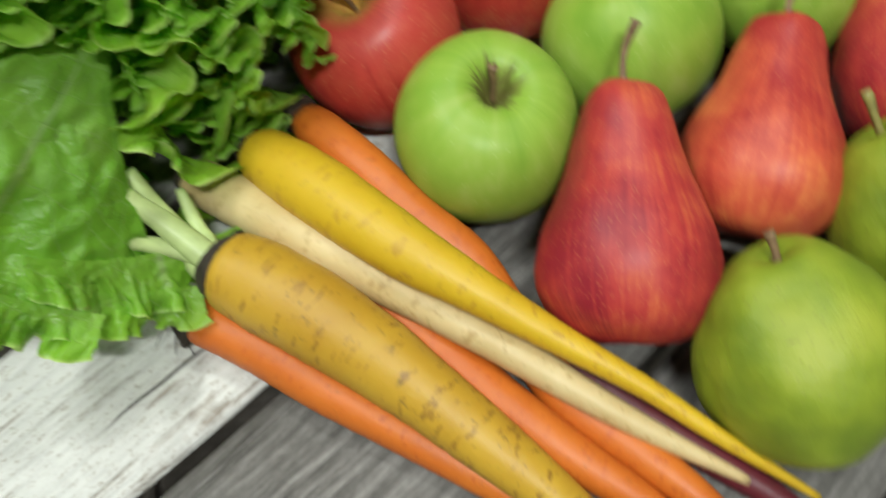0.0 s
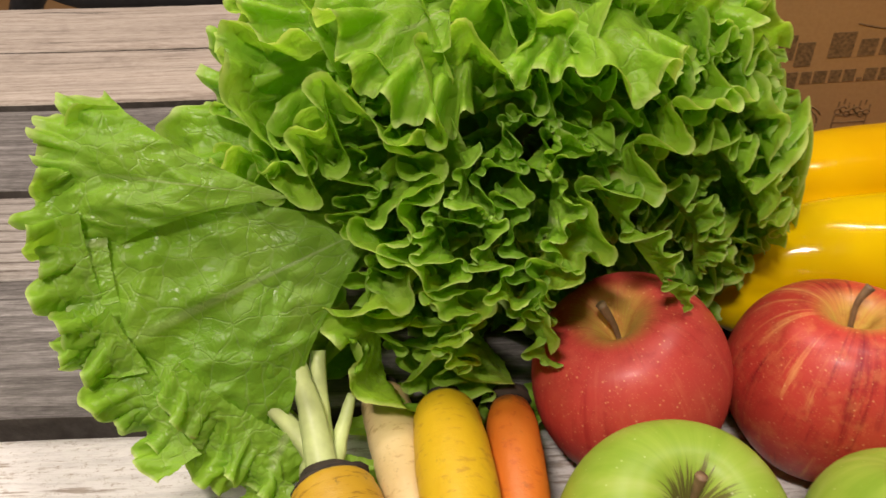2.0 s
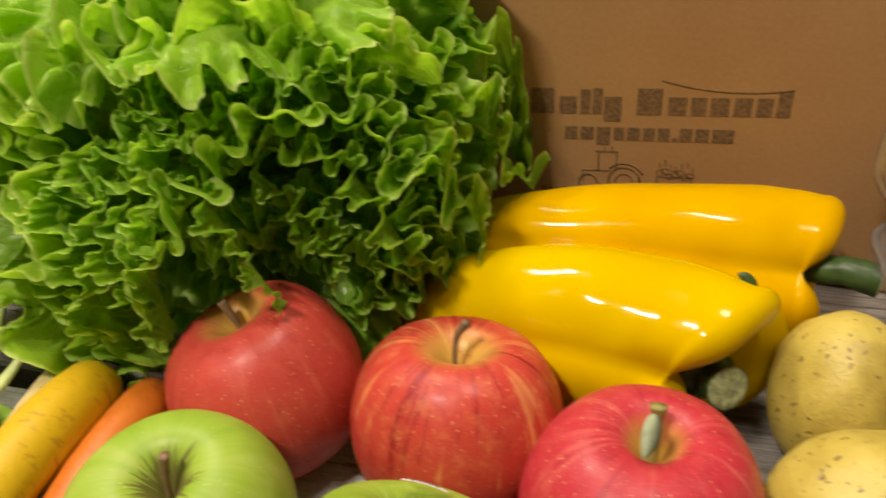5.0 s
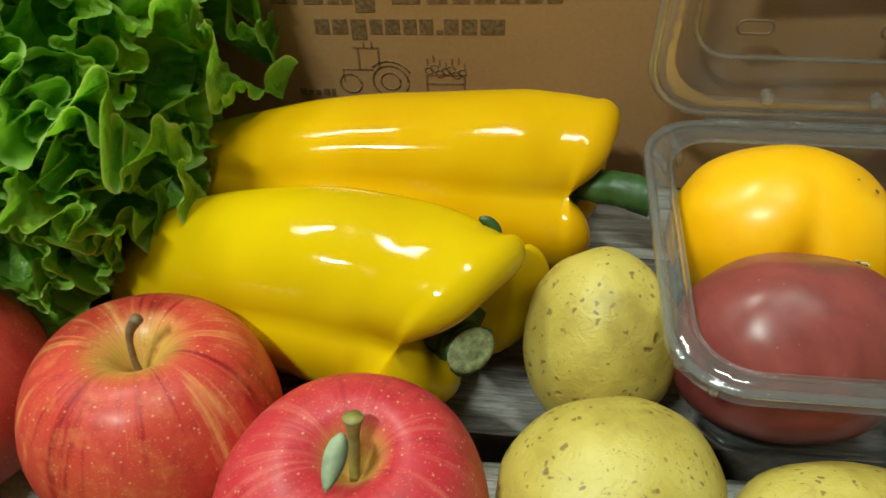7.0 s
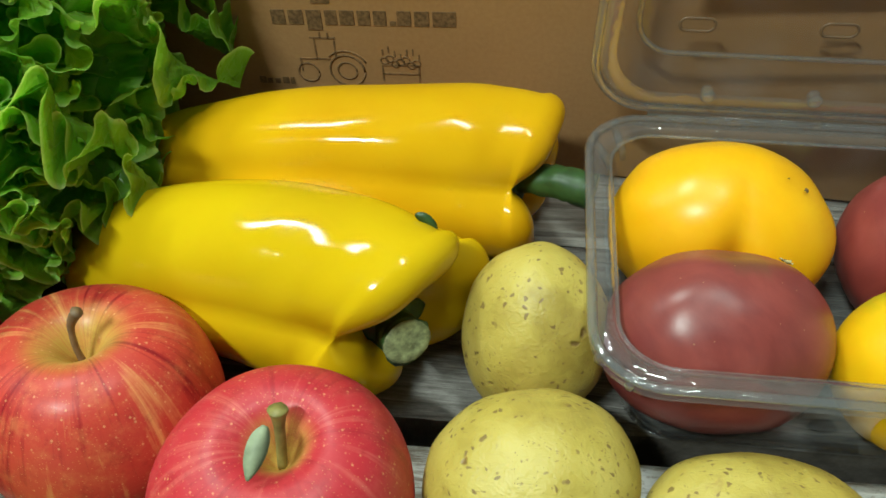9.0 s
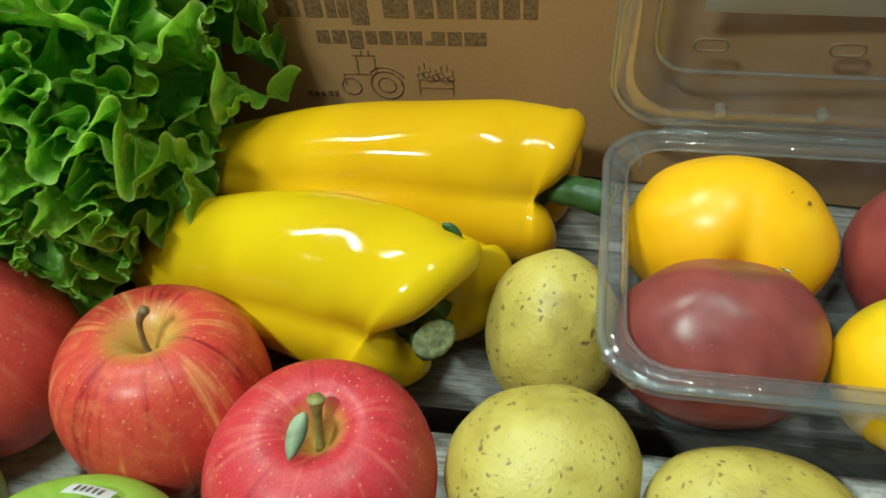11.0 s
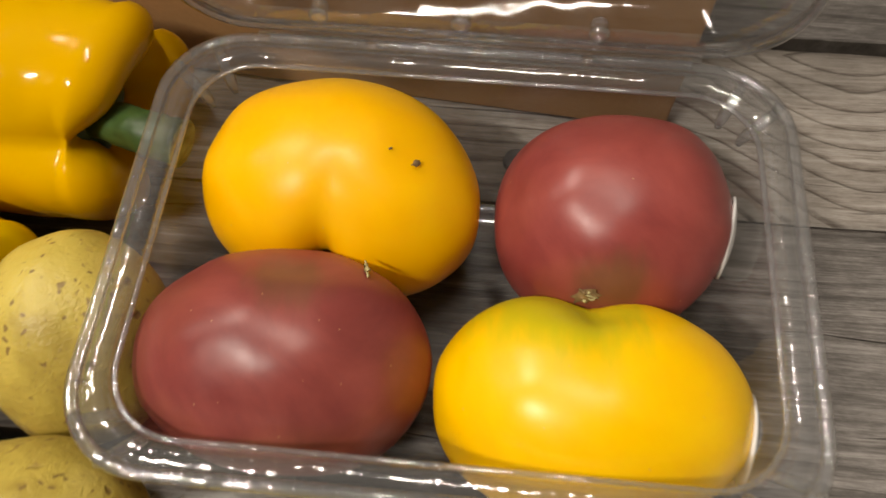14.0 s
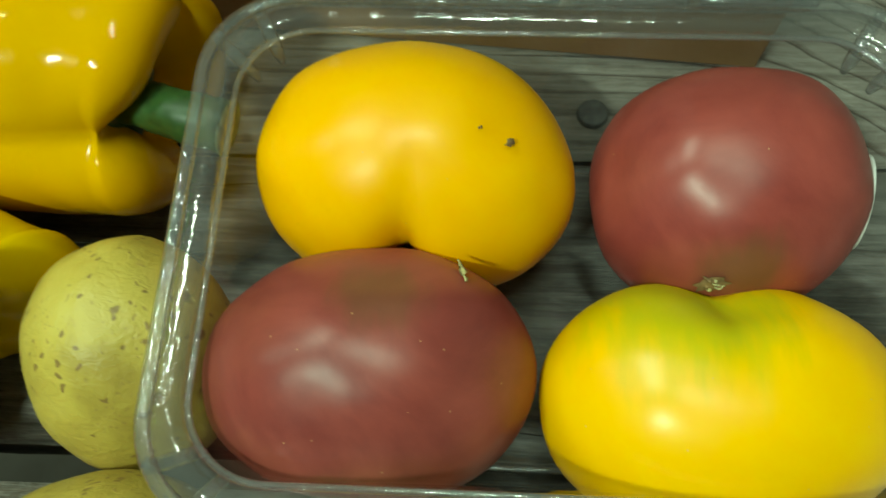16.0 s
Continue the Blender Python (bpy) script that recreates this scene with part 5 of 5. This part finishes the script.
MARGINS = [grown_margin(40 + i, (3.0, 3.5, 4.0, 4.5)[i % 4], (1.5, 1.9, 1.7)[i % 3]) for i in range(10)]


def frill(at, out, along, half, depth, seed, parent, mat):
    """The frilled margin of one leaf, standing on the head along a bow."""
    rng = random.Random(seed)
    N = Vector(out).normalized()
    T = Vector(along)
    T = (T - N * T.dot(N)).normalized()
    B = N.cross(T)
    grown = MARGINS[seed % len(MARGINS)]
    flip, swap = rng.choice((-1, 1)), rng.choice((-1, 1))
    bow, lean = rng.uniform(-4.0, 4.0), rng.uniform(-0.25, 0.25)
    sx, sz = half / FRILL_HALF, depth / FRILL_TALL
    x, y, z = grown[..., 0] * sx * flip, grown[..., 1] * sz * swap, grown[..., 2] * sz
    y = y + bow * x * x + lean * z
    z = z - 0.85 * depth - x * x / 0.26
    place = np.array(Vector(at)) + x[..., None] * np.array(T) + y[..., None] * np.array(B) + z[..., None] * np.array(N)
    place[..., 2] = np.where(place[..., 2] < 0.004, 0.004 + 0.05 * np.clip(place[..., 2] + 0.03, 0, 0.03), place[..., 2])
    over = np.maximum(place[..., 0] - 0.368, 0.0)
    place[..., 0] -= over * 0.6
    away = place - APPLE_BESIDE
    gap = np.sqrt((away * away).sum(-1))[..., None]
    place = np.where(gap < 0.0455, APPLE_BESIDE + away * (0.0455 + 0.1 * gap - 0.00455) / gap, place)
    nv, nu = grown.shape[0] - 1, grown.shape[1] - 1
    bm = bmesh.new()
    uvl = bm.loops.layers.uv.new("UVMap")
    rows = [[bm.verts.new(p) for p in row] for row in place.tolist()]
    for i in range(nv):
        for j in range(nu):
            fc = bm.faces.new((rows[i][j], rows[i][j + 1], rows[i + 1][j + 1], rows[i + 1][j]))
            for loop, (u, v) in zip(fc.loops, ((j, i), (j + 1, i), (j + 1, i + 1), (j, i + 1))):
                loop[uvl].uv = (2 * u / nu - 1, 0.45 + 0.55 * v / nv)
    return part("leaf", bm, mat, parent)


MIDDLE, AXES = Vector((0.249, 0.385, 0.085)), Vector((0.134, 0.124, 0.126))
GROWTH = Vector((0.15, -0.82, 0.52)).normalized()
CORE = (Vector((0.300, 0.296, 0.112)) - MIDDLE).normalized()
rng = random.Random(5)
many = 84
for i in range(many):
    z = 1 - 2 * (i + 0.5) / many
    a = i * 2.39996 + rng.uniform(-0.2, 0.2)
    u = Vector((math.sqrt(1 - z * z) * math.cos(a), math.sqrt(1 - z * z) * math.sin(a), z))
    u = (u + Vector((rng.uniform(-0.09, 0.09), rng.uniform(-0.09, 0.09), rng.uniform(-0.09, 0.09)))).normalized()
    at = MIDDLE + Vector((u.x * AXES.x, u.y * AXES.y, u.z * AXES.z)) * rng.uniform(0.90, 1.03)
    if (at - Vector((0.303, 0.288, 0.0405))).length < 0.072 or (at.x > 0.258 and at.y < 0.308 and at.z < 0.120) or at.y > 0.462 or at.z < 0.035 or (at.x > 0.245 and at.z < 0.105 and at.y < 0.335) or (u.y > 0.55 and u.z < 0.3) or (at.x > 0.325 and at.z < 0.085) or (at.x < 0.15 and at.z < 0.105):
        continue
    out = Vector((u.x / AXES.x, u.y / AXES.y, u.z / AXES.z)).normalized()
    off = (u - CORE).length
    along = out.cross(CORE - out * CORE.dot(out))
    if along.length < 1e-3:
        along = Vector((1, 0, 0))
    along = along.normalized()
    along = (along + out.cross(along) * rng.uniform(-0.6, 0.6)).normalized()
    scale = 0.64 + 0.46 * min(1.0, off / 0.9)
    if u.z > 0.35 or u.x < -0.3:
        scale *= 1.2
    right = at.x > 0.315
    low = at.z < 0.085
    # Right, low and heart frills: their shade is put into a darker tint.
    mat = M_LETTUCE_DEEP_SHADE if (right and at.z < 0.13) or off < 0.22 else M_LETTUCE_MID if right or low or off < 0.5 or rng.random() < 0.25 else M_LETTUCE
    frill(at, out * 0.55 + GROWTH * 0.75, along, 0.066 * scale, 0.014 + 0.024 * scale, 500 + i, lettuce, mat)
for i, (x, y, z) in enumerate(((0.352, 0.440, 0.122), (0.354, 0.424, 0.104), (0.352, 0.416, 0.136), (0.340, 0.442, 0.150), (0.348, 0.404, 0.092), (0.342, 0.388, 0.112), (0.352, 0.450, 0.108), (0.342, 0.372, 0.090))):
    frill((x, y, z), (0.35, -0.8, 0.45), (0.3, 0.25, 0.95), 0.036, 0.032, 900 + i, lettuce, M_LETTUCE_MID if i % 3 else M_LETTUCE_DEEP_SHADE)
# frills over the foot of the broad side leaf
for i, (x, y, z) in enumerate(((0.196, 0.300, 0.128), (0.203, 0.292, 0.104), (0.207, 0.290, 0.080), (0.190, 0.310, 0.150), (0.214, 0.296, 0.060), (0.228, 0.292, 0.092))):
    frill((x, y, z), (-0.15, -0.8, 0.5), (0.35 * math.sin(i * 2.1), 0.4, 0.9), 0.042, 0.030, 985 + i, lettuce, M_LETTUCE_MID if i % 2 else M_LETTUCE)
# tight small frills of the heart
rng = random.Random(23)
HSIDE = CORE.cross(Vector((0, 0, 1))).normalized()
HUP = HSIDE.cross(CORE)
for i in range(36):
    q = 0.80 * math.sqrt((i + 0.5) / 36)
    a = i * 2.39996
    u = (CORE + (HSIDE * math.cos(a) + HUP * math.sin(a)) * q).normalized()
    at = MIDDLE + Vector((u.x * AXES.x, u.y * AXES.y, u.z * AXES.z)) * rng.uniform(0.84, 0.97)
    if (at - Vector((0.303, 0.288, 0.0405))).length < 0.072 or (at.z < 0.100 and at.y < 0.305) or at.z < 0.06:
        continue
    along = (HSIDE * -math.sin(a) + HUP * math.cos(a) + CORE.cross(HUP) * rng.uniform(-0.6, 0.6)).normalized()
    size = rng.uniform(0.45, 0.70) * (0.8 + 0.5 * q)
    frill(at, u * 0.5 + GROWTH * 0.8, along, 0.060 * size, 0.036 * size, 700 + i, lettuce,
          M_LETTUCE_DEEP_SHADE if q < 0.25 or rng.random() < 0.25 else M_LETTUCE_MID)
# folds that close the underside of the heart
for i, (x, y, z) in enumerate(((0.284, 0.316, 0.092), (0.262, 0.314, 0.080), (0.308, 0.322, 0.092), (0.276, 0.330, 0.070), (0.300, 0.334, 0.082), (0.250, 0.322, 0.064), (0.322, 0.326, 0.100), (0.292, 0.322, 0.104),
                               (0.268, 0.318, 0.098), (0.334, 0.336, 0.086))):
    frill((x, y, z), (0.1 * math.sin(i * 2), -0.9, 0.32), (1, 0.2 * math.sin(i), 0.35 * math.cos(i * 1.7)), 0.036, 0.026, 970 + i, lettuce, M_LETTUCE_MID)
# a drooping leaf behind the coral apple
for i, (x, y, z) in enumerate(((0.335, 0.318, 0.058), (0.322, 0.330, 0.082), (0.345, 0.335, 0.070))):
    frill((x, y, z), (0.25, -0.85, 0.1), (1, 0.3, 0.3), 0.036, 0.028, 950 + i, lettuce, M_LETTUCE_DEEP_SHADE)
# broad loose outer leaves
for base, tip, face, length, fan, ruf, waves, seed in (
        ((0.205, 0.312, 0.106), (0.076, 0.234, 0.082), (0.32, -0.61, 0.55), 0.134, 0.68, 0.0050, 7, 301),
        ((0.215, 0.360, 0.160), (0.148, 0.330, 0.164), (-0.2, -0.70, 0.70), 0.078, 0.72, 0.0100, 6, 307),
        ((0.240, 0.355, 0.178), (0.198, 0.305, 0.183), (0.0, -0.60, 0.80), 0.070, 0.75, 0.0095, 6, 308),
        ((0.272, 0.355, 0.182), (0.278, 0.305, 0.182), (0.0, -0.65, 0.75), 0.062, 0.75, 0.0090, 5, 309),
        ((0.235, 0.385, 0.192), (0.188, 0.360, 0.208), (0.0, -0.75, 0.60), 0.066, 0.75, 0.0095, 6, 310),
        ((0.288, 0.372, 0.184), (0.330, 0.335, 0.176), (0.2, -0.65, 0.70), 0.062, 0.70, 0.0090, 5, 311),
        ((0.265, 0.392, 0.194), (0.272, 0.360, 0.215), (0.1, -0.85, 0.40), 0.058, 0.80, 0.0090, 6, 312),
        ((0.168, 0.300, 0.122), (0.070, 0.280, 0.150), (0.30, -0.65, 0.50), 0.100, 0.38, 0.0040, 5, 306),
        ((0.172, 0.302, 0.110), (0.128, 0.236, 0.046), (0.05, -0.75, 0.45), 0.100, 0.36, 0.0055, 4, 302),
        ((0.205, 0.345, 0.120), (0.095, 0.340, 0.140), (-0.2, -0.55, 0.80), 0.092, 0.80, 0.009, 7, 303),
        ((0.290, 0.345, 0.080), (0.335, 0.310, 0.050), (0.45, -0.75, 0.4), 0.072, 0.75, 0.006, 7, 304),
        ((0.305, 0.410, 0.115), (0.350, 0.436, 0.125), (0.35, -0.80, 0.4), 0.048, 0.85, 0.007, 7, 305)):
    leaf(base, Vector(tip) - Vector(base), face, length, fan, -0.05, ruf, seed, lettuce, waves, 190, 52, 0.22 if seed == 301 else 0.45, 0.80 if seed in (301, 306) else 0.62, 0.018 if seed in (301, 306) else 0.035, M_LETTUCE_DEEP_SHADE if seed in (301, 302, 304, 305) else M_LETTUCE if seed > 306 else M_LETTUCE_MID, 0.7 if seed in (301, 302, 306) else 1.0)
SIDE_FOOT = Vector((0.205, 0.312, 0.106))
SIDE_WAY = (Vector((0.076, 0.234, 0.082)) - SIDE_FOOT).normalized()
SIDE_FACE = Vector((0.32, -0.61, 0.55))
SIDE_FACE = (SIDE_FACE - SIDE_WAY * SIDE_FACE.dot(SIDE_WAY)).normalized()
SIDE_WIDE = SIDE_WAY.cross(SIDE_FACE)
for i in range(4):
    a = -0.66 + 1.0 * i / 3
    ray = SIDE_WAY * math.cos(a) + SIDE_WIDE * math.sin(a)
    along = SIDE_WIDE * math.cos(a) - SIDE_WAY * math.sin(a)
    reach = 0.134 * (0.81 + 0.20 * math.cos(a * 1.9)) - 0.001
    frill(SIDE_FOOT + ray * reach - SIDE_FACE * (0.012 * (reach / 0.134) ** 2), ray - SIDE_FACE * 0.25, along, 0.050, 0.024, 1000 + i * 3, lettuce, M_LETTUCE_MID)
part("core", tube([(0.240, 0.472, 0.060), (0.248, 0.458, 0.068), (0.254, 0.445, 0.074)], [0.015, 0.019, 0.015], 20, 12, 0.15, 3), M_STALK, lettuce, "pale cut core")


# ---- clear plastic punnet ----
def rounded(hx, hy, r, n=10):
    pts = []
    for cx, cy, a0 in ((hx - r, hy - r, 0), (-hx + r, hy - r, 90), (-hx + r, -hy + r, 180), (hx - r, -hy + r, 270)):
        for i in range(n + 1):
            a = radians(a0 + 90 * i / n)
            pts.append((cx + r * math.cos(a), cy + r * math.sin(a)))
    return pts


def shell(levels, close=True):
    """Loft of rounded rectangles (hx, hy, r, z); the last one is closed."""
    bm = bmesh.new()
    rings = []
    for hx, hy, r, z in levels:
        rings.append([bm.verts.new((x, y, z)) for x, y in rounded(hx, hy, r)])
    grid_faces(bm, rings, True, (False, close))
    bmesh.ops.recalc_face_normals(bm, faces=bm.faces)
    return bm


def rim_bar(hx, hy, r, z, rad, drop=0.0):
    """A rolled edge that runs round a rounded rectangle."""
    bm = bmesh.new()
    pts = [Vector((x, y, z)) for x, y in rounded(hx, hy, r)]
    n = len(pts)
    rings = []
    for i, p in enumerate(pts):
        d = (pts[(i + 1) % n] - pts[i - 1]).normalized()
        side = d.cross(Vector((0, 0, 1)))
        rings.append([bm.verts.new(p + side * rad * math.cos(a) * 1.3 + Vector((0, 0, 1)) * rad * math.sin(a)) for a in [6.283 * q / 8 for q in range(8)]])
    rings.append(rings[0])
    grid_faces(bm, rings, True)
    bmesh.ops.recalc_face_normals(bm, faces=bm.faces)
    return bm


HX, HY, TALL = 0.0905, 0.0635, 0.066
punnet = thing("plastic_punnet", (0.6500, 0.3835, 0.0035), "open clear plastic punnet with its hinged lid raised", "punnet", "", (0, 0, 4.2))
tray = part("tray", shell([(HX - 0.004, HY - 0.004, 0.020, TALL - 0.004), (HX - 0.006, HY - 0.006, 0.019, TALL - 0.010), (HX - 0.0065, HY - 0.0065, 0.018, TALL - 0.016),
                           (HX - 0.009, HY - 0.008, 0.018, 0.030), (HX - 0.013, HY - 0.011, 0.018, 0.007), (HX - 0.018, HY - 0.015, 0.016, 0.002), (HX - 0.024, HY - 0.021, 0.012, 0.0)]), M_CLEAR, punnet)
flange = part("flange", shell([(HX - 0.004, HY - 0.004, 0.020, TALL - 0.004), (HX - 0.003, HY - 0.003, 0.021, TALL - 0.001), (HX, HY, 0.022, TALL), (HX + 0.004, HY + 0.004, 0.024, TALL - 0.001),
                               (HX + 0.006, HY + 0.006, 0.025, TALL - 0.006)], False), M_RIM, punnet)
rim = part("rim", rim_bar(HX + 0.005, HY + 0.005, 0.024, TALL - 0.001, 0.0015), M_RIM, punnet)
bead = part("rim", rim_bar(HX - 0.004, HY - 0.004, 0.020, TALL - 0.003, 0.0007), M_RIM, punnet)
foot = part("foot_bead", rim_bar(HX - 0.018, HY - 0.015, 0.016, 0.002, 0.0007), M_RIM, punnet)

lid = new("lid")
lid.parent = punnet
lid.matrix_basis = Matrix.Translation((0, HY + 0.008, TALL + 0.002)) @ pose(0, 0, 0, 90, 0, 0) @ Matrix.Translation((0, HY + 0.006, 0))
DEEP = 0.017
pane = part("lid_panel", shell([(HX - 0.003, HY - 0.003, 0.021, 0.0), (HX - 0.005, HY - 0.005, 0.020, -0.006), (HX - 0.009, HY - 0.009, 0.018, -DEEP + 0.004),
                                (HX - 0.013, HY - 0.013, 0.016, -DEEP)]), M_CLEAR, lid)
lf = part("lid_flange", shell([(HX - 0.003, HY - 0.003, 0.021, 0.0), (HX, HY, 0.022, 0.0015), (HX + 0.004, HY + 0.004, 0.024, 0.001), (HX + 0.006, HY + 0.006, 0.025, -0.005)], False), M_RIM, lid)
lr = part("lid_rim", rim_bar(HX + 0.005, HY + 0.005, 0.024, 0.0, 0.0015), M_RIM, lid)
lb = part("lid_rim", rim_bar(HX - 0.012, HY - 0.012, 0.017, -DEEP + 0.001, 0.0010), M_RIM, lid)
label = part("paper_label", slab(-0.060, 0.060, -0.022, 0.045, -DEEP - 0.0016, -DEEP - 0.0010), M_PAPER_REFLECTION, lid, "white paper label stuck to the back of the lid")
# hinge strip with its slots
for i in range(4):
    bm = slab(-0.066 + i * 0.034, -0.0350 + i * 0.034, HY + 0.004, HY + 0.0062, TALL - 0.001, TALL + 0.0012, 0.0005)
    part("hinge_tab", bm, M_RIM, punnet)
part("hinge", slab(-0.070, 0.070, HY + 0.0062, HY + 0.0095, TALL - 0.0004, TALL + 0.0004), M_RIM, punnet)
for x in (-0.048, -0.005, 0.036):
    hook = part("latch_hook", lathe([(0, 0), (0.0028, 0), (0.0024, 0.003), (0.0032, 0.0042), (0.0022, 0.0055), (0, 0.0058)], 12, 12), M_RIM, lid)
    hook.matrix_basis = pose(x, -HY + 0.006, 0.001)
for x in (-0.054, 0.003, 0.060):
    hole = part("vent_hole", rim_bar(0.0072, 0.0030, 0.0029, 0.0, 0.0005), M_HOLE, lid)
    hole.matrix_basis = pose(x, -0.038, -DEEP)
# moulded ribs at the corners of the rim
for cx, cy, a0 in ((HX - 0.020, HY - 0.020, 0), (-HX + 0.020, HY - 0.020, 90), (-HX + 0.020, -HY + 0.020, 180), (HX - 0.020, -HY + 0.020, 270)):
    for k in range(2):
        a = radians(a0 + 30 + 30 * k)
        d = Vector((math.cos(a), math.sin(a), 0))
        o = Vector((cx, cy, 0))
        part("corner_rib", tube([o + d * 0.0252 + Vector((0, 0, TALL - 0.0010)), o + d * 0.0262 + Vector((0, 0, TALL - 0.0045)), o + d * 0.0185 + Vector((0, 0, TALL - 0.0115)),
                                              o + d * 0.0165 + Vector((0, 0, TALL - 0.0160))], [0.0012, 0.0018, 0.0019, 0.0010], 8, 12), M_RIM, punnet)
